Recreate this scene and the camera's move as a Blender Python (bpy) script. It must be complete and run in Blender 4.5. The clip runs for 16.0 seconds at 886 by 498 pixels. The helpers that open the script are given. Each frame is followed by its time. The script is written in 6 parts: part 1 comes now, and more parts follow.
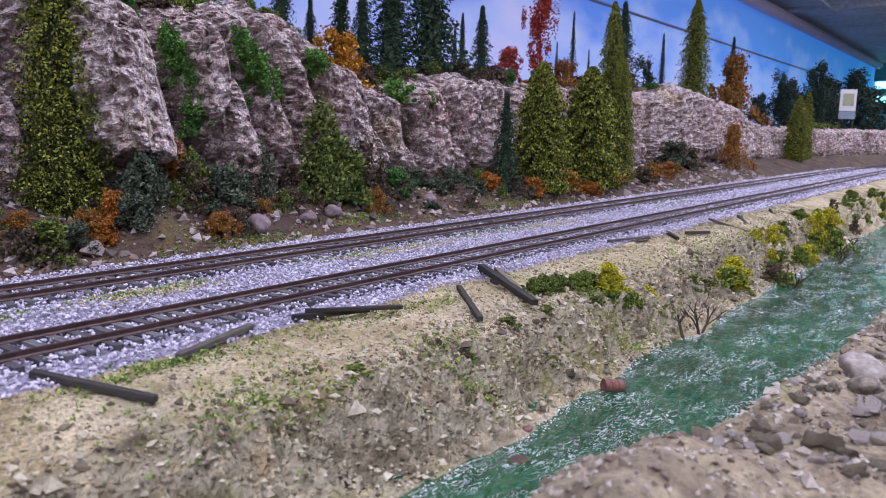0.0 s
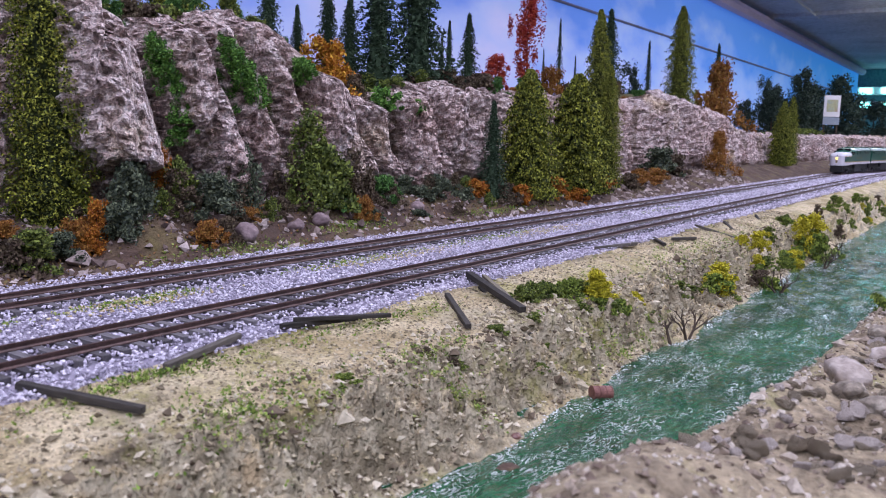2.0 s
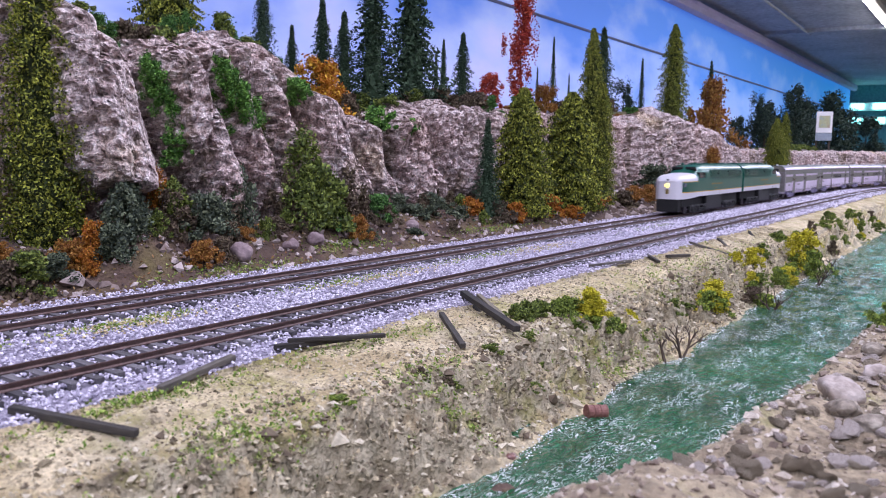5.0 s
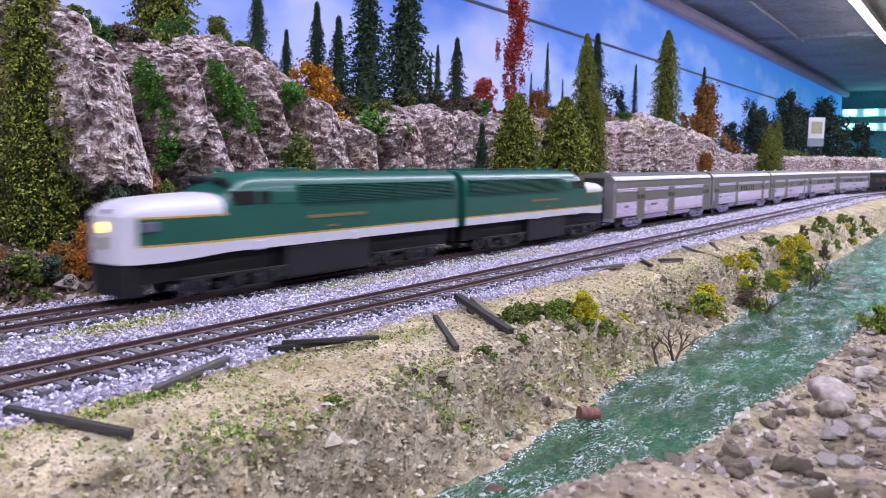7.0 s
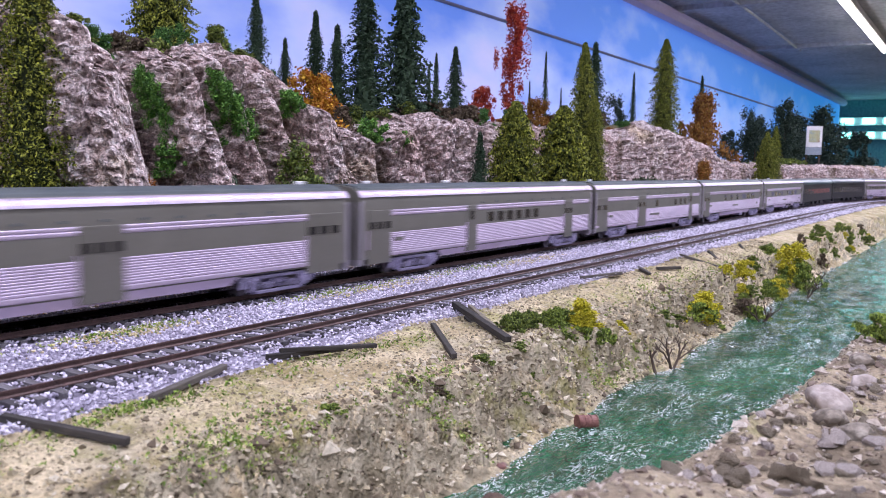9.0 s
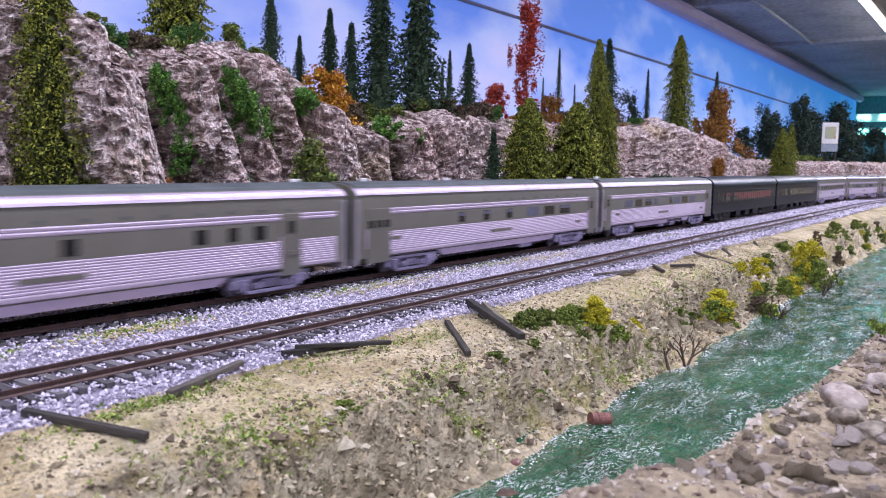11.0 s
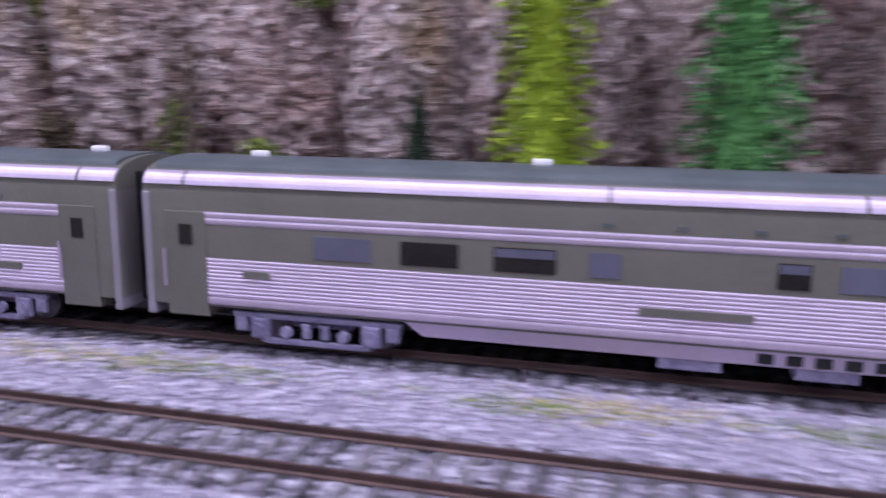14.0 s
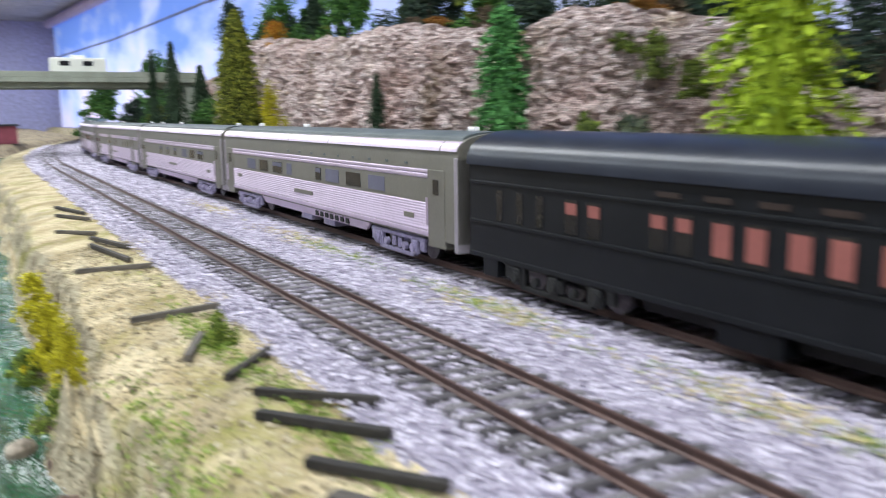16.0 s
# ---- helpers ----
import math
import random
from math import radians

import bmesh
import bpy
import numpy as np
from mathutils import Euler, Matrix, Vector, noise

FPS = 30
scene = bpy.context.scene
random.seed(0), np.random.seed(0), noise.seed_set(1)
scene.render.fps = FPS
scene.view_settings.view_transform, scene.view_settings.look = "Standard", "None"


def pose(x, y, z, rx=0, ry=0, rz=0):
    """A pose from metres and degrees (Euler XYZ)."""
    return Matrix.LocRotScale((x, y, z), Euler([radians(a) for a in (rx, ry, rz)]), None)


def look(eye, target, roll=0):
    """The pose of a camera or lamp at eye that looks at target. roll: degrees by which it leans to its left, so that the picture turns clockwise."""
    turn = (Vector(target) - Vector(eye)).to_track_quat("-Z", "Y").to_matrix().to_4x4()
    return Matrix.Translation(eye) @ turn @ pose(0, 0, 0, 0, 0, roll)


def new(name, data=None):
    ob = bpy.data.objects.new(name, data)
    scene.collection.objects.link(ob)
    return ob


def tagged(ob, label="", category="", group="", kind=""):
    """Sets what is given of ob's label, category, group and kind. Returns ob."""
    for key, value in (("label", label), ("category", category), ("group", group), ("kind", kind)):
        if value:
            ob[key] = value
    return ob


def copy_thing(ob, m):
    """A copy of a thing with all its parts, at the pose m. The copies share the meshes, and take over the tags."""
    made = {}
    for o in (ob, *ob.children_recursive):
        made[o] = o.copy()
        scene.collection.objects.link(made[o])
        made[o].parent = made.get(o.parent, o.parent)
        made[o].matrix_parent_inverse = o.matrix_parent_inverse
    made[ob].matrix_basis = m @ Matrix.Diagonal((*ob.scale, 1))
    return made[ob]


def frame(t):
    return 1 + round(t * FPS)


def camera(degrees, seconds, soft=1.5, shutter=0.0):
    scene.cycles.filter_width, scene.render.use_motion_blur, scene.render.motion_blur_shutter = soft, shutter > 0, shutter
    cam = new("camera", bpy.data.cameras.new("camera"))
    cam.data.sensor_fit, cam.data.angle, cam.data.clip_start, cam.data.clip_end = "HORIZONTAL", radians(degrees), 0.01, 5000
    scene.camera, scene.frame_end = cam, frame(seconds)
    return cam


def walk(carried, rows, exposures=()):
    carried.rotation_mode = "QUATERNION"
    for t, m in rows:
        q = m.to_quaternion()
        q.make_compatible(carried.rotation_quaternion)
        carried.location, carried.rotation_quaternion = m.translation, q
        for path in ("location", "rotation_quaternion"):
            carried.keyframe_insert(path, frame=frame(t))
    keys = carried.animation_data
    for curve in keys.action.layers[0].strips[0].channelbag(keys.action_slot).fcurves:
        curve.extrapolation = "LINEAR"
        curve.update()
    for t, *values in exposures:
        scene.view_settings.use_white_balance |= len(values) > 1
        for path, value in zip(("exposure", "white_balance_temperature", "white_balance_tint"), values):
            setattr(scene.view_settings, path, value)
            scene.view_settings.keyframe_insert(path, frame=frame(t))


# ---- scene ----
cam = camera(57.32, 16.0, soft=0.8, shutter=0.55)
cam.data.dof.use_dof, cam.data.dof.focus_distance, cam.data.dof.aperture_fstop = True, 0.42, 42.0
PATH = [
    (0, (0.0000, -0.1995, 0.0572), (0.8063, 0.3736, -0.0892), 1.35),
    (1, (-0.0006, -0.2002, 0.0572), (0.8103, 0.3668, -0.0876), 1.28),
    (2, (-0.0005, -0.2000, 0.0578), (0.8149, 0.3621, -0.0802), 1.16),
    (3, (-0.0003, -0.2003, 0.0586), (0.8179, 0.3599, -0.0710), 1.14),
    (4, (0.0001, -0.2002, 0.0590), (0.8188, 0.3605, -0.0643), 0.95),
    (6.5, (-0.0020, -0.2018, 0.0584), (0.8222, 0.3535, -0.0528), 0.98),
    (7.5, (-0.0020, -0.2018, 0.0581), (0.8244, 0.3504, -0.0517), 1.01),
    (8.5, (-0.0020, -0.2021, 0.0582), (0.8254, 0.3501, -0.0438), 1.04),
    (11, (-0.0034, -0.2026, 0.0586), (0.8142, 0.3634, -0.0465), 1.02),
    (11.5, (-0.0141, -0.2039, 0.0614), (0.7433, 0.4409, -0.0413), 1.62),
    (12, (-0.0347, -0.1990, 0.0651), (0.6095, 0.5558, -0.0584), 2.05),
    (12.5, (-0.0861, -0.1847, 0.0766), (0.3932, 0.6792, -0.0785), 2.73),
    (13, (-0.1255, -0.1665, 0.0748), (0.1373, 0.7835, -0.0941), 2.14),
    (13.3, (-0.1525, -0.1501, 0.0703), (-0.0200, 0.8267, -0.0979), 1.95),
    (13.6, (-0.1760, -0.1403, 0.0700), (-0.1905, 0.8433, -0.1102), 1.65),
    (13.8, (-0.1960, -0.1329, 0.0693), (-0.3238, 0.8404, -0.1214), 1.22),
    (14.2, (-0.2424, -0.1177, 0.0638), (-0.5909, 0.8009, -0.1227), 0.29),
    (14.5, (-0.2812, -0.1053, 0.0632), (-0.7573, 0.7537, -0.1255), 0.63),
    (15, (-0.3417, -0.0918, 0.0652), (-0.9897, 0.6449, -0.1277), -0.63),
    (15.5, (-0.4111, -0.0855, 0.0630), (-1.1844, 0.5225, -0.1215), -0.10),
    (16, (-0.4787, -0.0826, 0.0556), (-1.3318, 0.4116, -0.1116), -0.85),
]
# seconds, stops, kelvin, tint
EXPOSURES = [(0.0, -0.06, 6120, 13), (2.5, 0.03, 6150, 13), (3.0, 0.18, 6160, 13), (4.0, 0.22, 6160, 13), (6.5, 0.25, 6180, 14), (11.0, 0.22, 6320, 13), (12.5, 0.06, 6050, 18), (13.6, 0.05, 6000, 20), (15.0, 0.06, 6450, 3), (15.5, 0.20, 6700, -4), (16.0, 0.52, 6950, -8)]
walk(cam, [(t, look(e, g, r)) for t, e, g, r in PATH], EXPOSURES)

# ---- world and lights ----
world = bpy.data.worlds.new("room_air")
scene.world = world
world.use_nodes = True
world.node_tree.nodes["Background"].inputs[0].default_value = (0.62, 0.60, 0.78, 1)
world.node_tree.nodes["Background"].inputs[1].default_value = 0.025


def strip_lamp(name, x, y, z, lx, ly, watts, colour):
    d = bpy.data.lights.new(name, "AREA")
    d.shape, d.size, d.size_y, d.energy, d.color = "RECTANGLE", lx, ly, watts, colour
    ob = new(name, d)
    ob.matrix_basis = pose(x, y, z)
    return ob


LAMP_Y, CEIL_Z = 0.23, 0.64
strip_lamp("strip_light_over_layout", 0.3, -0.12, CEIL_Z - 0.02, 12.0, 0.10, 58.0, (0.93, 0.91, 1.10))
strip_lamp("strip_light_over_aisle", 0.0, -0.75, CEIL_Z - 0.02, 12.0, 0.14, 52.0, (0.86, 0.88, 1.10))


# ---- materials ----
def ramp_of(nt, cols):
    r = nt.nodes.new("ShaderNodeValToRGB")
    els = r.color_ramp.elements
    while len(els) < len(cols):
        els.new(0.5)
    for i, c in enumerate(cols):
        els[i].position = 0.25 + 0.5 * i / max(1, len(cols) - 1)
        els[i].color = (*c, 1)
    return r


def mat(name, cols, scale=150.0, rough=0.85, metal=0.0, bump=0.35, fine=900.0, island=0.0, rand=0.0, stretch=(1, 1, 1), spec=0.4, depth=0.0008, coat=0.0, grain=0.28):
    """A procedural surface: coarse colour noise, fine grain, relief, and chance by piece."""
    m = bpy.data.materials.new(name)
    m.use_nodes = True
    nt = m.node_tree
    b = nt.nodes["Principled BSDF"]
    tc = nt.nodes.new("ShaderNodeTexCoord")
    mp = nt.nodes.new("ShaderNodeMapping")
    mp.inputs["Scale"].default_value = stretch
    nt.links.new(tc.outputs["Object"], mp.inputs[0])
    n1 = nt.nodes.new("ShaderNodeTexNoise")
    n1.inputs["Scale"].default_value, n1.inputs["Detail"].default_value = scale, 6
    n2 = nt.nodes.new("ShaderNodeTexNoise")
    n2.inputs["Scale"].default_value, n2.inputs["Detail"].default_value = fine, 4
    nt.links.new(mp.outputs[0], n1.inputs[0])
    nt.links.new(mp.outputs[0], n2.inputs[0])
    fac = n1.outputs[0]
    if island or rand:
        g = nt.nodes.new("ShaderNodeNewGeometry") if island else nt.nodes.new("ShaderNodeObjectInfo")
        mix = nt.nodes.new("ShaderNodeMix")
        mix.inputs[0].default_value = island or rand
        nt.links.new(n1.outputs[0], mix.inputs[2])
        nt.links.new(g.outputs["Random Per Island" if island else "Random"], mix.inputs[3])
        fac = mix.outputs[0]
    r = ramp_of(nt, cols)
    nt.links.new(fac, r.inputs[0])
    hsv = nt.nodes.new("ShaderNodeHueSaturation")
    mr = nt.nodes.new("ShaderNodeMapRange")
    mr.inputs[1].default_value, mr.inputs[2].default_value = 0.25, 0.75
    mr.inputs[3].default_value, mr.inputs[4].default_value = 1 - grain, 1 + grain
    nt.links.new(n2.outputs[0], mr.inputs[0])
    nt.links.new(mr.outputs[0], hsv.inputs["Value"])
    nt.links.new(r.outputs[0], hsv.inputs["Color"])
    nt.links.new(hsv.outputs[0], b.inputs["Base Color"])
    b.inputs["Roughness"].default_value, b.inputs["Metallic"].default_value = rough, metal
    b.inputs["Specular IOR Level"].default_value = spec
    b.inputs["Coat Weight"].default_value = coat
    if bump:
        bp = nt.nodes.new("ShaderNodeBump")
        bp.inputs["Strength"].default_value, bp.inputs["Distance"].default_value = bump, depth
        nt.links.new(n2.outputs[0], bp.inputs["Height"])
        nt.links.new(bp.outputs[0], b.inputs["Normal"])
    return m


def glow(name, col, strength):
    m = bpy.data.materials.new(name)
    m.use_nodes = True
    b = m.node_tree.nodes["Principled BSDF"]
    b.inputs["Base Color"].default_value = (*col, 1)
    b.inputs["Emission Color"].default_value = (*col, 1)
    b.inputs["Emission Strength"].default_value = strength
    return m


BALLAST = mat("ballast_stone", [(0.27, 0.245, 0.31), (0.48, 0.445, 0.54), (0.68, 0.64, 0.735)], 120, 0.9, island=0.75)
# bed darker than its stones: the shade between them is put into this colour
BALLAST_BED = mat("ballast_bed", [(0.20, 0.18, 0.23), (0.38, 0.345, 0.43)], 500, 0.95, bump=0.8, fine=1200)
DIRT = mat("trackside_dirt", [(0.030, 0.019, 0.016), (0.095, 0.060, 0.045), (0.13, 0.105, 0.04)], 40, 0.95, bump=0.9, fine=600, depth=0.0015)
SCRUB = mat("hill_scrub", [(0.05, 0.05, 0.025), (0.12, 0.10, 0.05), (0.10, 0.11, 0.03)], 50, 0.95, bump=1.0, fine=500, depth=0.002)
ROCKBANK = mat("stony_bank", [(0.075, 0.055, 0.036), (0.20, 0.157, 0.105), (0.35, 0.285, 0.19), (0.21, 0.20, 0.07)], 50, 0.95, bump=1.0, fine=500, depth=0.002, grain=0.4)
PEBBLE = mat("pebble", [(0.15, 0.12, 0.075), (0.34, 0.285, 0.175), (0.48, 0.42, 0.30)], 100, 0.9, island=0.7)
BOULDER = mat("boulder_stone", [(0.11, 0.088, 0.064), (0.25, 0.21, 0.165), (0.42, 0.375, 0.31)], 110, 0.85, bump=0.9, fine=500, depth=0.0015, grain=0.35)
RAIL = mat("rusty_rail", [(0.055, 0.033, 0.030), (0.12, 0.070, 0.060)], 200, 0.55, 0.25, bump=0.2, fine=1500)
TIE = mat("tie_plastic", [(0.055, 0.050, 0.055), (0.15, 0.14, 0.15)], 300, 0.8, rand=0.6, stretch=(1, 0.2, 1), fine=1500)
TIMBER = mat("weathered_timber", [(0.02, 0.018, 0.017), (0.055, 0.048, 0.042), (0.12, 0.105, 0.09)], 350, 0.85, rand=0.5, stretch=(0.15, 1, 1), fine=1500)
PALE_TIMBER = mat("grey_timber", [(0.14, 0.12, 0.09), (0.24, 0.21, 0.15)], 350, 0.85, stretch=(0.15, 1, 1), fine=1500)
BARK = mat("bark", [(0.04, 0.028, 0.02), (0.11, 0.08, 0.06)], 200, 0.9, stretch=(1, 1, 0.3))
IRON_RED = mat("rusted_drum", [(0.14, 0.055, 0.045), (0.25, 0.12, 0.10)], 250, 0.6, 0.2)
FIR = mat("fir_needles", [(0.012, 0.028, 0.014), (0.03, 0.06, 0.03), (0.055, 0.095, 0.05)], 90, 0.8, island=0.6, bump=0)
# darkest and palest leaf tones paint in shaded gaps and lit tips
BRUSH = mat("yellowgreen_foliage", [(0.011, 0.020, 0.002), (0.10, 0.125, 0.012), (0.39, 0.41, 0.052)], 90, 0.8, island=0.6, bump=0)
BRIGHT = mat("green_needles", [(0.02, 0.08, 0.022), (0.07, 0.22, 0.06), (0.15, 0.38, 0.11)], 90, 0.8, island=0.6, bump=0)
LIME = mat("lime_needles", [(0.11, 0.17, 0.01), (0.27, 0.38, 0.015), (0.44, 0.56, 0.05)], 90, 0.8, island=0.6, bump=0)
DARK = mat("dark_leaves", [(0.010, 0.022, 0.018), (0.025, 0.05, 0.035), (0.05, 0.075, 0.045)], 90, 0.8, island=0.6, bump=0)
OLIVE = mat("olive_leaves", [(0.03, 0.045, 0.010), (0.10, 0.14, 0.025), (0.23, 0.28, 0.05)], 90, 0.8, island=0.6, bump=0)
GREEN = mat("green_leaves", [(0.015, 0.05, 0.012), (0.055, 0.15, 0.03), (0.13, 0.28, 0.06)], 90, 0.8, island=0.6, bump=0)
IVY = mat("ivy_leaves", [(0.02, 0.07, 0.012), (0.08, 0.20, 0.03), (0.18, 0.36, 0.06)], 90, 0.8, island=0.6, bump=0)
HERB = mat("herb_leaves", [(0.04, 0.065, 0.012), (0.14, 0.20, 0.03), (0.30, 0.38, 0.06)], 90, 0.8, island=0.6, bump=0)
ORANGE = mat("orange_leaves", [(0.28, 0.09, 0.01), (0.48, 0.19, 0.015), (0.60, 0.36, 0.03)], 90, 0.8, island=0.6, bump=0)
EMBER = mat("ember_leaves", [(0.20, 0.055, 0.008), (0.38, 0.125, 0.012), (0.50, 0.23, 0.025)], 90, 0.8, island=0.6, bump=0)
RUST = mat("rust_leaves", [(0.16, 0.06, 0.015), (0.30, 0.12, 0.02), (0.36, 0.20, 0.04)], 90, 0.8, island=0.6, bump=0)
RED = mat("red_leaves", [(0.18, 0.012, 0.01), (0.36, 0.03, 0.02), (0.46, 0.08, 0.03)], 90, 0.8, island=0.6, bump=0)
YELLOW = mat("yellow_leaves", [(0.22, 0.20, 0.01), (0.46, 0.42, 0.02), (0.62, 0.56, 0.03)], 90, 0.8, island=0.6, bump=0)
GREY_LEAF = mat("greygreen_leaves", [(0.028, 0.040, 0.028), (0.075, 0.098, 0.062), (0.15, 0.175, 0.10)], 90, 0.8, island=0.6, bump=0)
BROWN_LEAF = mat("brown_twigs", [(0.05, 0.035, 0.025), (0.11, 0.075, 0.05), (0.15, 0.12, 0.07)], 90, 0.85, island=0.6, bump=0)
STEEL = mat("stainless_side", [(0.515, 0.425, 0.545), (0.60, 0.50, 0.63)], 60, 0.36, 0.5, bump=0.03, fine=600, spec=0.6, grain=0.06)
OLIVE_PANEL = mat("grey_letterboard", [(0.150, 0.143, 0.122), (0.178, 0.170, 0.146)], 60, 0.45, 0.25, bump=0.03, grain=0.06)
ROOF_GREY = mat("roof_grey", [(0.075, 0.09, 0.095), (0.12, 0.135, 0.14)], 60, 0.5, 0.1, bump=0.05, grain=0.06)
TRUCK_GREY = mat("truck_lavender_grey", [(0.17, 0.15, 0.24), (0.34, 0.31, 0.44)], 200, 0.42, 0.3, bump=0.1)
END_GREY = mat("car_end_grey", [(0.26, 0.235, 0.27), (0.34, 0.31, 0.35)], 60, 0.45, 0.3, bump=0.03, grain=0.06)
DARK_METAL = mat("dark_underframe", [(0.005, 0.005, 0.006), (0.013, 0.013, 0.014)], 200, 0.6, bump=0.1)
RUBBER = mat("black_diaphragm", [(0.006, 0.006, 0.007), (0.014, 0.014, 0.015)], 200, 0.7, bump=0.1)
WHEEL = mat("wheel_steel", [(0.10, 0.09, 0.10), (0.22, 0.20, 0.22)], 200, 0.4, 0.7, bump=0.05)
LOCO_GREEN = mat("loco_green", [(0.009, 0.078, 0.056), (0.013, 0.10, 0.072)], 50, 0.35, bump=0.02, coat=0.2, grain=0.06)
LOCO_WHITE = mat("loco_white", [(0.53, 0.51, 0.56), (0.60, 0.58, 0.63)], 50, 0.4, bump=0.02, grain=0.06)
LOCO_YELLOW = mat("loco_yellow", [(0.42, 0.25, 0.03), (0.52, 0.32, 0.05)], 50, 0.4, bump=0)
DIM_LETTERS = mat("dull_lettering", [(0.018, 0.011, 0.009), (0.030, 0.017, 0.013)], 50, 0.6, bump=0)
GOLD_BAR = mat("gold_lettering", [(0.16, 0.12, 0.035), (0.22, 0.16, 0.05)], 50, 0.5, bump=0)
PULLMAN = mat("pullman_black_green", [(0.006, 0.007, 0.009), (0.011, 0.012, 0.015)], 60, 0.42, bump=0.03, spec=0.2, grain=0.06)
PULLMAN_ROOF = mat("pullman_roof", [(0.010, 0.012, 0.020), (0.020, 0.024, 0.036)], 60, 0.32, bump=0.03, grain=0.06)
PINK_BLIND = mat("pink_blind", [(0.21, 0.066, 0.058), (0.28, 0.095, 0.08)], 60, 0.7, bump=0, grain=0.08)
GREY_BLIND = mat("grey_blind", [(0.085, 0.085, 0.125), (0.125, 0.125, 0.175)], 60, 0.6, bump=0, grain=0.06)
WINDOW = mat("dark_window", [(0.012, 0.012, 0.015), (0.022, 0.02, 0.02)], 60, 0.15, bump=0, spec=0.3)
CONCRETE = mat("bridge_concrete", [(0.22, 0.24, 0.20), (0.34, 0.36, 0.30)], 40, 0.85, bump=0.2)
CAMPER = mat("camper_white", [(0.66, 0.66, 0.60), (0.76, 0.76, 0.70)], 40, 0.5, bump=0, grain=0.06)
SIGN_WHITE = mat("sign_white", [(0.70, 0.68, 0.70), (0.80, 0.78, 0.80)], 40, 0.6, bump=0, grain=0.06)
CEILING_PAINT = mat("ceiling_grey", [(0.30, 0.31, 0.36), (0.48, 0.49, 0.55)], 4, 0.9, bump=0.1, fine=60)
WALL_PAINT = mat("end_wall_lavender", [(0.40, 0.40, 0.62), (0.50, 0.50, 0.72)], 2, 0.9, bump=0.05, fine=60)
TRIM_PAINT = mat("trim_grey_blue", [(0.15, 0.16, 0.26), (0.22, 0.23, 0.36)], 8, 0.8, bump=0)
MOULDING = mat("moulding_lavender", [(0.46, 0.40, 0.66), (0.56, 0.50, 0.76)], 8, 0.8, bump=0)
TUBE = glow("light_tube", (1.0, 0.98, 0.88), 9.0)
HEADLIGHT = glow("headlight", (1.0, 0.74, 0.16), 1.9)
CYAN = glow("far_cyan_light", (0.30, 0.95, 0.85), 4.0)


def cliff_material():
    """Crumbly plaster rock: broken cells over pink, grey and pale bands."""
    m = mat("cliff_rock", [(0.14, 0.095, 0.085), (0.47, 0.365, 0.345), (0.72, 0.615, 0.60), (0.90, 0.85, 0.85)], 230, 0.9, bump=1.0, fine=800, depth=0.0024, grain=0.65)
    nt = m.node_tree
    b = nt.nodes["Principled BSDF"]
    tc = nt.nodes.new("ShaderNodeTexCoord")
    vor = nt.nodes.new("ShaderNodeTexVoronoi")
    vor.inputs["Scale"].default_value = 420
    nt.links.new(tc.outputs["Object"], vor.inputs["Vector"])
    bp = nt.nodes.new("ShaderNodeBump")
    bp.inputs["Strength"].default_value, bp.inputs["Distance"].default_value = 0.8, 0.0022
    bp.invert = True
    nt.links.new(vor.outputs["Distance"], bp.inputs["Height"])
    old = b.inputs["Normal"].links[0].from_node
    nt.links.new(bp.outputs[0], old.inputs["Normal"])
    big = nt.nodes.new("ShaderNodeTexNoise")
    big.inputs["Scale"].default_value, big.inputs["Detail"].default_value = 16, 5
    nt.links.new(tc.outputs["Object"], big.inputs[0])
    tone = ramp_of(nt, [(0.66, 0.50, 0.43), (1.0, 0.95, 0.93), (1.0, 1.0, 1.0), (0.92, 0.84, 0.58)])
    nt.links.new(big.outputs[0], tone.inputs[0])
    mx = nt.nodes.new("ShaderNodeMix")
    mx.data_type, mx.blend_type = "RGBA", "MULTIPLY"
    mx.inputs[0].default_value = 1.0
    src = b.inputs["Base Color"].links[0].from_socket
    nt.links.new(src, mx.inputs[6])
    nt.links.new(tone.outputs[0], mx.inputs[7])
    mp = nt.nodes.new("ShaderNodeMapping")
    mp.inputs["Scale"].default_value = (1.0, 1.0, 0.16)
    nt.links.new(tc.outputs["Object"], mp.inputs[0])
    streak = nt.nodes.new("ShaderNodeTexNoise")
    streak.inputs["Scale"].default_value, streak.inputs["Detail"].default_value = 34, 8
    streak.inputs["Roughness"].default_value = 0.66
    nt.links.new(mp.outputs[0], streak.inputs[0])
    sf = nt.nodes.new("ShaderNodeMapRange")
    sf.inputs[1].default_value, sf.inputs[2].default_value, sf.inputs[4].default_value = 0.55, 0.67, 0.8
    nt.links.new(streak.outputs[0], sf.inputs[0])
    soil = nt.nodes.new("ShaderNodeMix")
    soil.data_type = "RGBA"
    nt.links.new(sf.outputs[0], soil.inputs[0])
    nt.links.new(mx.outputs[2], soil.inputs[6])
    soil.inputs[7].default_value = (0.17, 0.115, 0.06, 1)
    nt.links.new(soil.outputs[2], b.inputs["Base Color"])
    return m


CLIFF = cliff_material()


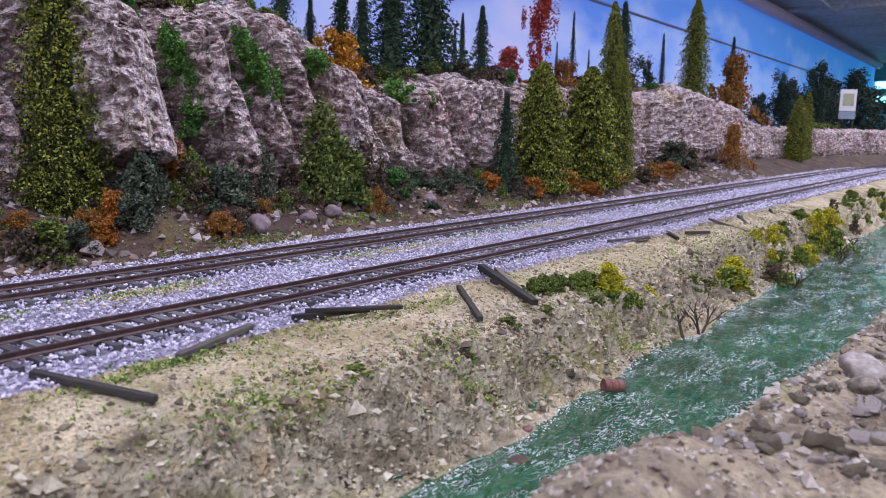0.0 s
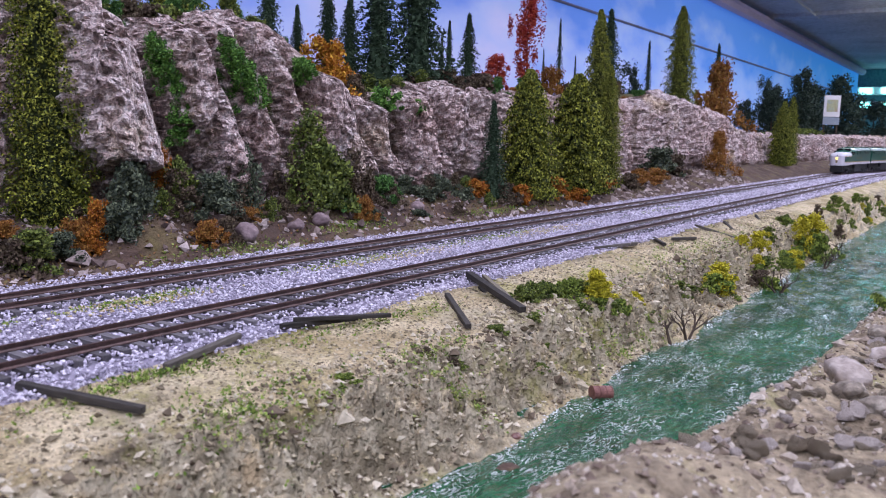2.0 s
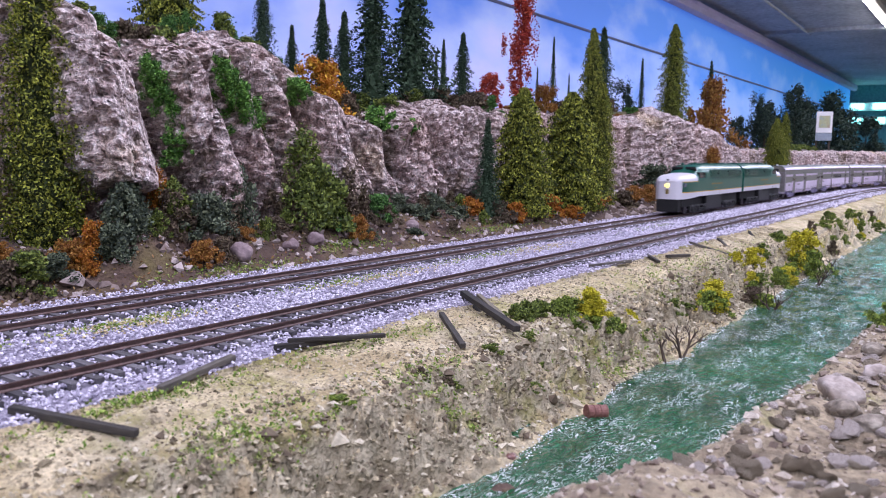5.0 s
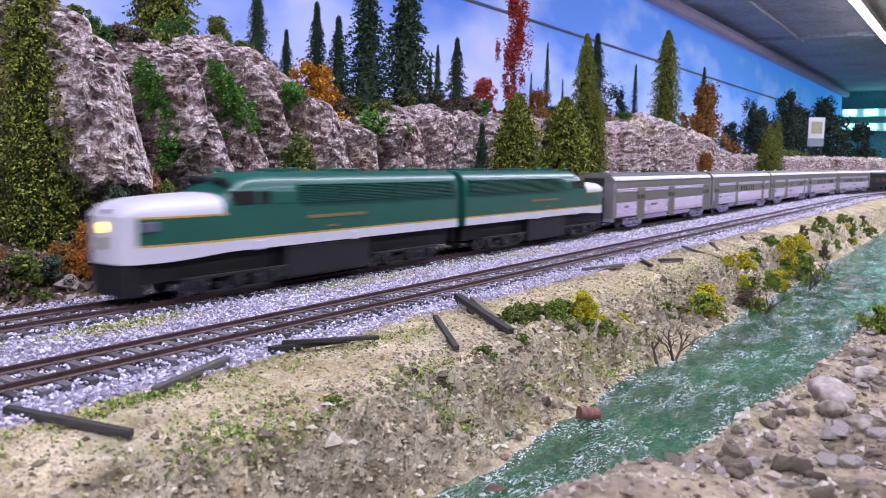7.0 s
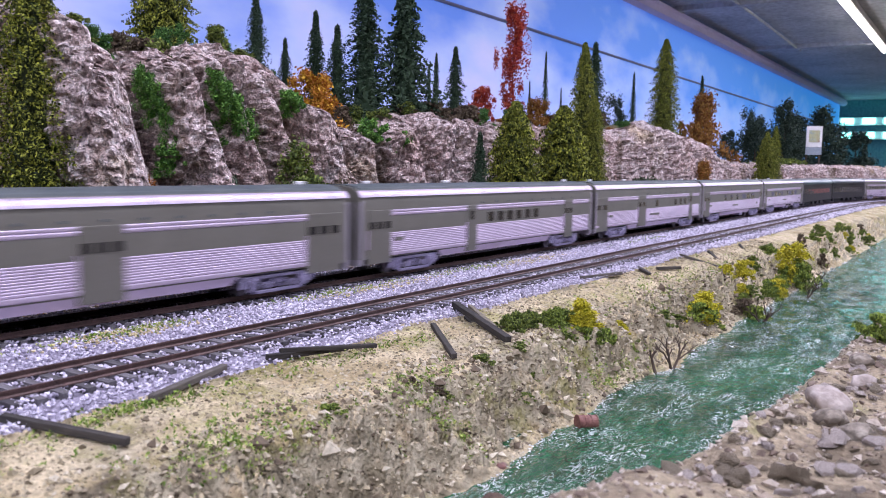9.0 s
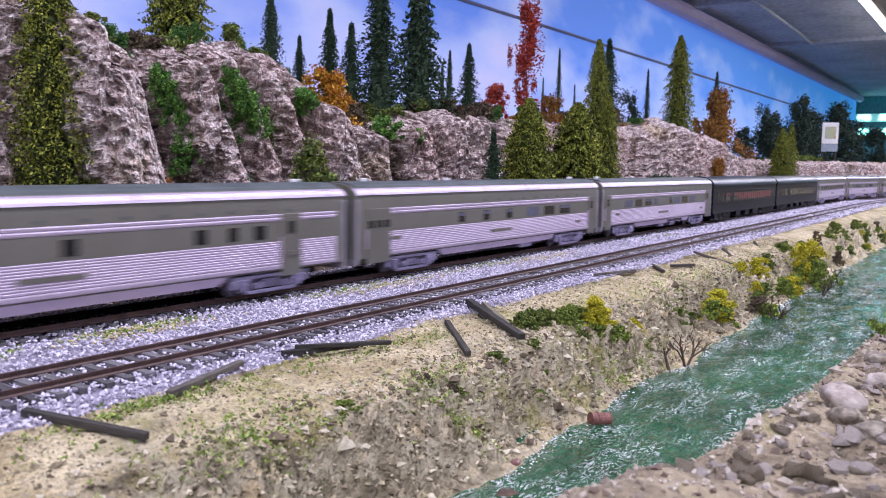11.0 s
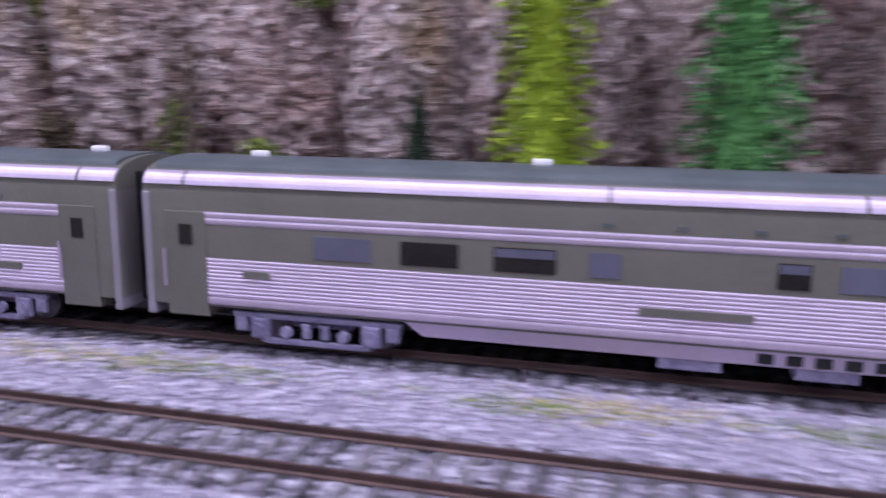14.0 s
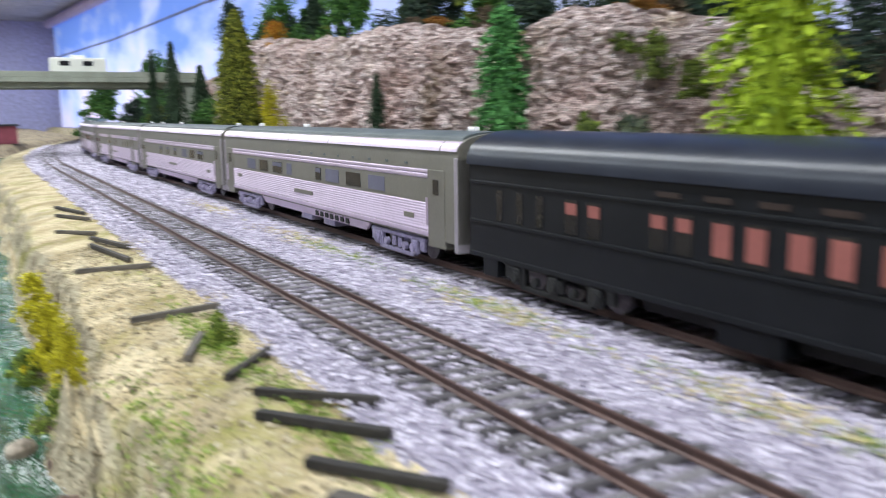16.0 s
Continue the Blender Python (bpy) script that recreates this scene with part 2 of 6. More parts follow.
def bank_material():
    """Cream sand with olive moss on the flat, grey-brown clay where it is steep."""
    m = mat("river_bank", [(0.20, 0.15, 0.075), (0.42, 0.335, 0.19), (0.62, 0.52, 0.34), (0.34, 0.32, 0.11)], 42, 0.95, bump=1.0, fine=800, depth=0.0018, grain=0.40)
    nt = m.node_tree
    b = nt.nodes["Principled BSDF"]
    geo = nt.nodes.new("ShaderNodeNewGeometry")
    sep = nt.nodes.new("ShaderNodeSeparateXYZ")
    nt.links.new(geo.outputs["Normal"], sep.inputs[0])
    tc = nt.nodes.new("ShaderNodeTexCoord")
    n = nt.nodes.new("ShaderNodeTexNoise")
    n.inputs["Scale"].default_value, n.inputs["Detail"].default_value = 30, 6
    nt.links.new(tc.outputs["Object"], n.inputs[0])
    ad = nt.nodes.new("ShaderNodeMath")
    ad.operation = "MULTIPLY_ADD"
    ad.inputs[1].default_value = 0.9
    nt.links.new(n.outputs[0], ad.inputs[0])
    nt.links.new(sep.outputs[2], ad.inputs[2])
    fac = nt.nodes.new("ShaderNodeMapRange")
    fac.inputs[1].default_value, fac.inputs[2].default_value, fac.inputs[3].default_value, fac.inputs[4].default_value = 1.20, 1.42, 1.0, 0.0
    nt.links.new(ad.outputs[0], fac.inputs[0])
    clay = ramp_of(nt, [(0.085, 0.066, 0.042), (0.25, 0.21, 0.135), (0.42, 0.37, 0.26), (0.36, 0.275, 0.16)])
    n2 = nt.nodes.new("ShaderNodeTexNoise")
    n2.inputs["Scale"].default_value, n2.inputs["Detail"].default_value = 90, 6
    nt.links.new(tc.outputs["Object"], n2.inputs[0])
    nt.links.new(n2.outputs[0], clay.inputs[0])
    mx = nt.nodes.new("ShaderNodeMix")
    mx.data_type = "RGBA"
    nt.links.new(fac.outputs[0], mx.inputs[0])
    nt.links.new(b.inputs["Base Color"].links[0].from_socket, mx.inputs[6])
    nt.links.new(clay.outputs[0], mx.inputs[7])
    n3 = nt.nodes.new("ShaderNodeTexNoise")
    n3.inputs["Scale"].default_value, n3.inputs["Detail"].default_value = 36, 9
    n3.inputs["Roughness"].default_value = 0.68
    nt.links.new(tc.outputs["Object"], n3.inputs[0])
    mf = nt.nodes.new("ShaderNodeMapRange")
    mf.inputs[1].default_value, mf.inputs[2].default_value, mf.inputs[4].default_value = 0.515, 0.65, 0.75
    nt.links.new(n3.outputs[0], mf.inputs[0])
    moss = nt.nodes.new("ShaderNodeMix")
    moss.data_type = "RGBA"
    nt.links.new(mf.outputs[0], moss.inputs[0])
    nt.links.new(mx.outputs[2], moss.inputs[6])
    moss.inputs[7].default_value = (0.25, 0.235, 0.055, 1)
    nt.links.new(moss.outputs[2], b.inputs["Base Color"])
    vor = nt.nodes.new("ShaderNodeTexVoronoi")
    vor.inputs["Scale"].default_value = 480
    nt.links.new(tc.outputs["Object"], vor.inputs["Vector"])
    bp = nt.nodes.new("ShaderNodeBump")
    bp.inputs["Strength"].default_value, bp.inputs["Distance"].default_value = 0.8, 0.0012
    bp.invert = True
    nt.links.new(vor.outputs["Distance"], bp.inputs["Height"])
    b2 = nt.nodes.new("ShaderNodeBump")
    b2.inputs["Strength"].default_value, b2.inputs["Distance"].default_value = 0.9, 0.0025
    nt.links.new(n2.outputs[0], b2.inputs["Height"])
    nt.links.new(b2.outputs[0], bp.inputs["Normal"])
    nt.links.new(bp.outputs[0], b.inputs["Normal"].links[0].from_node.inputs["Normal"])
    return m


BANK = bank_material()


def sky_material():
    """Painted sky: blue above, lavender and pink clouds below, LED light tinted in at the far end, with an added glow.
    """
    m = bpy.data.materials.new("painted_sky")
    m.use_nodes = True
    nt = m.node_tree
    b = nt.nodes["Principled BSDF"]
    tc = nt.nodes.new("ShaderNodeTexCoord")
    sep = nt.nodes.new("ShaderNodeSeparateXYZ")
    nt.links.new(tc.outputs["Object"], sep.inputs[0])
    n = nt.nodes.new("ShaderNodeTexNoise")
    mp = nt.nodes.new("ShaderNodeMapping")
    mp.inputs["Scale"].default_value = (1.0, 1.0, 2.2)
    nt.links.new(tc.outputs["Object"], mp.inputs[0])
    nt.links.new(mp.outputs[0], n.inputs[0])
    n.inputs["Scale"].default_value, n.inputs["Detail"].default_value = 2.6, 6
    ad = nt.nodes.new("ShaderNodeMath")
    ad.operation = "MULTIPLY_ADD"
    ad.inputs[1].default_value = 0.85
    nt.links.new(n.outputs[0], ad.inputs[0])
    sc = nt.nodes.new("ShaderNodeMath")
    sc.operation = "MULTIPLY"
    sc.inputs[1].default_value = 0.62
    nt.links.new(sep.outputs[2], sc.inputs[0])
    nt.links.new(sc.outputs[0], ad.inputs[2])
    r = ramp_of(nt, [(0.74, 0.62, 0.86), (0.66, 0.62, 0.92), (0.46, 0.54, 0.94), (0.15, 0.27, 0.82)])
    nt.links.new(ad.outputs[0], r.inputs[0])
    # cyan-blue LED light at the far end, mixed into the paint
    far = nt.nodes.new("ShaderNodeMapRange")
    far.inputs[1].default_value, far.inputs[2].default_value, far.inputs[4].default_value = 1.2, 6.0, 0.8
    nt.links.new(sep.outputs[0], far.inputs[0])
    mx = nt.nodes.new("ShaderNodeMix")
    mx.data_type = "RGBA"
    nt.links.new(far.outputs[0], mx.inputs[0])
    nt.links.new(r.outputs[0], mx.inputs[6])
    mx.inputs[7].default_value = (0.02, 0.30, 0.75, 1)
    nt.links.new(mx.outputs[2], b.inputs["Base Color"])
    nt.links.new(mx.outputs[2], b.inputs["Emission Color"])
    # added glow; the wall itself is no lamp
    b.inputs["Emission Strength"].default_value = 0.42
    b.inputs["Roughness"].default_value = 0.9
    return m


SKY = sky_material()


def water_material():
    m = bpy.data.materials.new("river_water")
    m.use_nodes = True
    nt = m.node_tree
    b = nt.nodes["Principled BSDF"]
    tc = nt.nodes.new("ShaderNodeTexCoord")
    mp = nt.nodes.new("ShaderNodeMapping")
    mp.inputs["Scale"].default_value = (0.42, 1.0, 1.0)
    nt.links.new(tc.outputs["Object"], mp.inputs[0])
    big = nt.nodes.new("ShaderNodeTexNoise")
    big.inputs["Scale"].default_value, big.inputs["Detail"].default_value = 22, 4
    nt.links.new(mp.outputs[0], big.inputs[0])
    rip = nt.nodes.new("ShaderNodeTexNoise")
    rip.inputs["Scale"].default_value, rip.inputs["Detail"].default_value = 300, 4
    rip.inputs["Distortion"].default_value = 1.6
    nt.links.new(mp.outputs[0], rip.inputs[0])
    r = ramp_of(nt, [(0.060, 0.060, 0.028), (0.012, 0.080, 0.030), (0.022, 0.130, 0.052), (0.060, 0.17, 0.09)])
    nt.links.new(big.outputs[0], r.inputs[0])
    # white glints of the ripples, painted into the colour as thin filaments
    vor = nt.nodes.new("ShaderNodeTexNoise")
    vor.inputs["Scale"].default_value, vor.inputs["Detail"].default_value = 330, 2
    vor.inputs["Distortion"].default_value = 1.8
    nt.links.new(mp.outputs[0], vor.inputs[0])
    ab = nt.nodes.new("ShaderNodeMath")
    ab.operation = "SUBTRACT"
    ab.inputs[1].default_value = 0.5
    nt.links.new(vor.outputs[0], ab.inputs[0])
    ab2 = nt.nodes.new("ShaderNodeMath")
    ab2.operation = "ABSOLUTE"
    nt.links.new(ab.outputs[0], ab2.inputs[0])
    # foam is the mask of these painted glints
    foam = nt.nodes.new("ShaderNodeMapRange")
    foam.inputs[1].default_value, foam.inputs[2].default_value, foam.inputs[3].default_value, foam.inputs[4].default_value = 0.006, 0.034, 0.9, 0.0
    nt.links.new(ab2.outputs[0], foam.inputs[0])
    gate = nt.nodes.new("ShaderNodeMapRange")
    gate.inputs[1].default_value, gate.inputs[2].default_value = 0.44, 0.57
    g2 = nt.nodes.new("ShaderNodeTexNoise")
    g2.inputs["Scale"].default_value = 95
    nt.links.new(mp.outputs[0], g2.inputs[0])
    nt.links.new(g2.outputs[0], gate.inputs[0])
    mul = nt.nodes.new("ShaderNodeMath")
    mul.operation = "MULTIPLY"
    nt.links.new(foam.outputs[0], mul.inputs[0])
    nt.links.new(gate.outputs[0], mul.inputs[1])
    mx = nt.nodes.new("ShaderNodeMix")
    mx.data_type = "RGBA"
    nt.links.new(mul.outputs[0], mx.inputs[0])
    nt.links.new(r.outputs[0], mx.inputs[6])
    mx.inputs[7].default_value = (0.75, 0.78, 0.80, 1)
    nt.links.new(mx.outputs[2], b.inputs["Base Color"])
    b.inputs["Roughness"].default_value = 0.06
    b.inputs["IOR"].default_value = 1.4
    b.inputs["Specular IOR Level"].default_value = 0.55
    bp = nt.nodes.new("ShaderNodeBump")
    bp.inputs["Strength"].default_value, bp.inputs["Distance"].default_value = 1.0, 0.0065
    nt.links.new(rip.outputs[0], bp.inputs["Height"])
    nt.links.new(bp.outputs[0], b.inputs["Normal"])
    return m


WATER = water_material()


# ---- mesh helpers ----
def mesh_from(name, verts, faces, mats, index=None, smooth=False):
    me = bpy.data.meshes.new(name)
    v = np.asarray(verts, np.float32)
    f = np.asarray(faces, np.int32)
    k = f.shape[1]
    me.vertices.add(len(v))
    me.vertices.foreach_set("co", v.ravel())
    me.loops.add(f.size)
    me.loops.foreach_set("vertex_index", f.ravel())
    me.polygons.add(len(f))
    me.polygons.foreach_set("loop_start", np.arange(0, f.size, k, dtype=np.int32))
    for m in (mats if isinstance(mats, (list, tuple)) else [mats]):
        me.materials.append(m)
    if index is not None:
        me.polygons.foreach_set("material_index", np.asarray(index, np.int32))
    me.polygons.foreach_set("use_smooth", np.full(len(f), smooth))
    me.update(calc_edges=True)
    return me


def part(name, data, material=None, parent=None, label=""):
    """One mesh object, from a bmesh or a mesh, under a thing or a part."""
    if isinstance(data, bmesh.types.BMesh):
        me = bpy.data.meshes.new(name)
        data.to_mesh(me)
        data.free()
    else:
        me = data
    if material is not None and not me.materials:
        me.materials.append(material)
    ob = new(name, me)
    if parent is not None:
        ob.parent = parent
    return tagged(ob, label) if label else ob


def box(bm, x0, x1, y0, y1, z0, z1, bevel=0.0):
    vs = [bm.verts.new((x, y, z)) for x in (x0, x1) for y in (y0, y1) for z in (z0, z1)]
    fs = [bm.faces.new([vs[i] for i in q]) for q in ((0, 1, 3, 2), (4, 6, 7, 5), (0, 4, 5, 1), (2, 3, 7, 6), (0, 2, 6, 4), (1, 5, 7, 3))]
    if bevel:
        es = list({e for f in fs for e in f.edges})
        bmesh.ops.bevel(bm, geom=es, offset=bevel, segments=2, affect="EDGES", profile=0.6)
    return bm


def boxed(*a, bevel=0.0):
    return box(bmesh.new(), *a, bevel=bevel)


def cylinder(bm, c, axis, r, length, n=14, r2=None):
    m = Matrix.Translation(c) @ Vector(axis).to_track_quat("Z", "Y").to_matrix().to_4x4()
    bmesh.ops.create_cone(bm, cap_ends=True, segments=n, radius1=r, radius2=r if r2 is None else r2, depth=length, matrix=m)
    return bm


def fbm(x, y, z, octaves=4):
    return noise.fractal((x, y, z), 0.9, 2.1, octaves, noise_basis="PERLIN_ORIGINAL")


def interp(x, table):
    return float(np.interp(x, [a for a, _ in table], [b for _, b in table]))


# ---- the line of the track ----
S_BACK = 0.0767          # centre of the far track
S_NEAR = 0.00825         # centre of the near track
BEND_X, BEND_R, LEFT_R = 1.6, 4.0, 4.8


def bend(x):
    """How far the line has swung towards the aisle at x."""
    if x <= BEND_X:
        return min(0.42, max(0.0, -1.5 - x) ** 2 / (2 * LEFT_R))
    d = min(x - BEND_X, 3.0)
    return -(BEND_R - math.sqrt(BEND_R ** 2 - d * d)) - max(0.0, x - BEND_X - 3.0) * 1.1


def along(s, y):
    """Place and heading on the line at arc s."""
    if s <= BEND_X:
        return s, y + bend(s), -max(0.0, -1.5 - s) / LEFT_R
    a = (s - BEND_X) / BEND_R
    return BEND_X + (BEND_R + y - S_BACK) * math.sin(a), y - (BEND_R + y - S_BACK) * (1 - math.cos(a)), -a


# ---- terrain ----
WATER_Z = -0.030
FAR_BANK = [(-3, -0.150), (-0.6, -0.135), (0.0, -0.108), (0.165, -0.116), (0.215, -0.134), (0.285, -0.140), (0.366, -0.143), (0.5, -0.150), (1.0, -0.165), (3, -0.18)]
CLIFF_TOP = [(-4, 0.10), (-2.2, 0.10), (-1.75, 0.125), (-1.6, 0.155), (-1.48, 0.148), (-1.3, 0.132), (-1.07, 0.125), (-0.93, 0.107), (-0.88, 0.117), (-0.80, 0.106), (-0.745, 0.066), (-0.665, 0.058), (-0.635, 0.10), (-0.60, 0.16), (-0.3, 0.165), (-0.2, 0.145), (-0.12, 0.118), (-0.073, 0.062), (-0.037, 0.057), (-0.004, 0.074), (0.022, 0.064), (0.034, 0.108), (0.078, 0.118), (0.113, 0.113), (0.128, 0.124), (0.170, 0.116), (0.190, 0.140), (0.212, 0.142), (0.240, 0.128), (0.262, 0.114), (0.292, 0.120), (0.330, 0.130), (0.362, 0.126), (0.391, 0.104), (0.436, 0.080), (0.475, 0.090), (0.55, 0.103), (0.60, 0.104), (0.816, 0.103), (0.933, 0.095), (1.07, 0.124), (1.2, 0.118), (1.4, 0.100), (1.6, 0.078), (1.9, 0.078), (3, 0.085), (6, 0.09)]
CLIFF_Y = [(-4, 0.26), (-1.8, 0.24), (-1.4, 0.222), (-1.05, 0.208), (-0.93, 0.228), (-0.85, 0.225), (-0.72, 0.262), (-0.64, 0.246), (-0.5, 0.236), (-0.4, 0.226), (-0.3, 0.210), (-0.2, 0.196), (-0.09, 0.190), (-0.05, 0.185), (0.0, 0.168), (0.03, 0.196), (0.08, 0.198), (0.115, 0.200), (0.128, 0.212), (0.15, 0.196), (0.185, 0.206), (0.21, 0.196), (0.232, 0.166), (0.252, 0.163), (0.272, 0.176), (0.285, 0.168), (0.310, 0.172), (0.325, 0.168), (0.36, 0.166), (0.40, 0.170), (0.46, 0.176), (0.6, 0.182), (0.9, 0.185), (1.07, 0.182), (1.5, 0.20), (6, 0.22)]


def bank_edge(x):
    return -0.050 - 0.006 * smooth(-0.3, -0.55, x) - 0.007 * math.sin(x * 9.0) * smooth(-0.5, -0.2, x) - 0.009 * fbm(x * 14, 3.1, 0.0, 3)


def waterline(x):
    return -0.088 + 0.017 * smooth(-0.2, -0.55, x) + 0.006 * fbm(x * 18, 8.0, 2.0, 3)


def ballast_edge(x):
    return -0.0205 + 0.004 * fbm(x * 22, 1.0, 5.0, 3)


def smooth(a, b, x):
    t = min(1.0, max(0.0, (x - a) / (b - a)))
    return t * t * (3 - 2 * t)


def ground_at(x, y_real):
    """Height and kind of soil."""
    y = y_real - bend(x)
    be, bk, wl = ballast_edge(x), bank_edge(x), waterline(x)
    fb = interp(x, FAR_BANK)
    cy = interp(x, CLIFF_Y)
    n = fbm(x * 55, y * 55, 1.0, 4)
    n2 = fbm(x * 16, y * 16, 7.0, 3)
    if y > 0.113 + 0.004 * n2:
        k = smooth(0.108, cy - 0.01, y)
        z = -0.006 + 0.022 * k + 0.0035 * n * min(1, (y - 0.108) * 40)
        if y > cy:
            top = interp(x, CLIFF_TOP)
            z = 0.012 + (top - 0.016) * smooth(cy + 0.034, cy + 0.048, y) + 0.006 * n2 * smooth(cy, cy + 0.05, y) - 0.02 * smooth(cy + 0.1, cy + 0.5, y)
            return z, 4
        return z, 3
    if y > be:
        return -0.0040 + 0.0003 * n, 0
    if y > bk:
        k = (be - y) / max(1e-4, be - bk)
        return -0.0052 - 0.005 * k * k + 0.0011 * n + 0.0015 * n2 * k, (5 if n2 > 0.26 else 1)
    if y > wl:
        k = (bk - y) / max(1e-4, bk - wl)
        pit = noise.voronoi((x * 110, y * 130, 2.0))[0][0]
        chip = noise.cell(noise.voronoi((x * 330 + 0.6 * n, y * 360, 5.0))[1][0] * 31.0)
        hole = smooth(0.16, 0.5, fbm(x * 150, y * 170, 12.0, 3))
        lump = 0.0105 * fbm(x * 75, y * 95, 4.0, 5) + 0.006 * n2 + 0.004 * (0.45 - pit) + 0.0032 * chip - 0.0052 * hole
        return -0.0102 - 0.0205 * (k ** 0.9) + lump * math.sin(min(1, k * 1.1) * math.pi) + 0.0034 * fbm(x * 240, y * 260, 6.0, 4) * min(1, 4 * k, 4 * (1 - k)), (5 if (n2 > 0.30 and k < 0.75) else (1 if 1.6 * n2 + 0.45 - k > 0.1 else 2))
    if y > fb:
        k = min((wl - y), (y - fb))
        return -0.0305 - min(0.014, k * 0.5) + 0.001 * n, 2
    k = smooth(0, 0.020, fb - y)
    return -0.0315 + 0.0195 * k + 0.003 * n + 0.004 * n2 * k + 0.0135 * math.exp(-((x - 0.130) / 0.032) ** 2 - ((y + 0.152) / 0.015) ** 2), 6


def grade(a, b, fine_a, fine_b, step, grow=1.25):
    """Coordinates fine inside a stretch and widening outside it."""
    mid = list(np.arange(fine_a, fine_b + step / 2, step))
    lo, hi, d = [], [], step
    v = fine_a
    while v > a:
        d = min(d * grow, 0.25)
        v -= d
        lo.append(max(v, a))
    d, v = step, mid[-1]
    while v < b:
        d = min(d * grow, 0.25)
        v += d
        hi.append(min(v, b))
    return lo[::-1] + mid + hi


def terrain():
    xs = grade(-6.4, 7.2, -0.10, 0.46, 0.0011, 1.012)
    ys = grade(-4.2, -0.1, -0.19, -0.102, 0.004, 1.20)[:-1] + list(np.arange(-0.1, -0.017, 0.0010)) + grade(-0.0165, 0.82, -0.012, 0.24, 0.0042, 1.20)[1:]
    zs, kinds = np.empty((len(xs), len(ys))), np.empty((len(xs), len(ys)), int)
    for i, x in enumerate(xs):
        for j, y in enumerate(ys):
            zs[i, j], kinds[i, j] = ground_at(x, y)
    nx, ny = len(xs), len(ys)
    v = np.stack([np.repeat(xs, ny), np.tile(ys, nx), zs.ravel()], 1)
    i = (np.arange(nx - 1)[:, None] * ny + np.arange(ny - 1)[None]).ravel()
    f = np.stack([i, i + ny, i + ny + 1, i + 1], 1)
    ob = new("ground", mesh_from("ground", v, f, [BALLAST_BED, BANK, BANK, DIRT, SCRUB, BANK, ROCKBANK], kinds[:-1, :-1].ravel(), True))
    tagged(ob, "sandy modelled river bank, ballast bed and scrubby hillside", "ground", kind="structure")


terrain()


GULLIES = [(0.272, 0.0075), (0.318, 0.0080), (0.345, 0.004), (0.372, 0.009), (0.432, 0.005), (0.470, 0.005), (0.20, 0.007), (0.165, 0.006), (0.125, 0.006), (0.032, 0.007), (-0.06, 0.006), (0.53, 0.006), (0.60, 0.007), (-0.155, 0.007), (-0.225, 0.008), (-0.30, 0.007), (-0.36, 0.008), (-0.44, 0.009), (-0.52, 0.008), (-0.585, 0.007), (-0.80, 0.007), (-0.93, 0.007), (0.98, 0.01), (1.15, 0.01), (1.28, 0.01)]

CLEFTS = sorted(g for g, _ in GULLIES)


def bisect_left(seq, v):
    return sum(1 for q in seq if q < v)


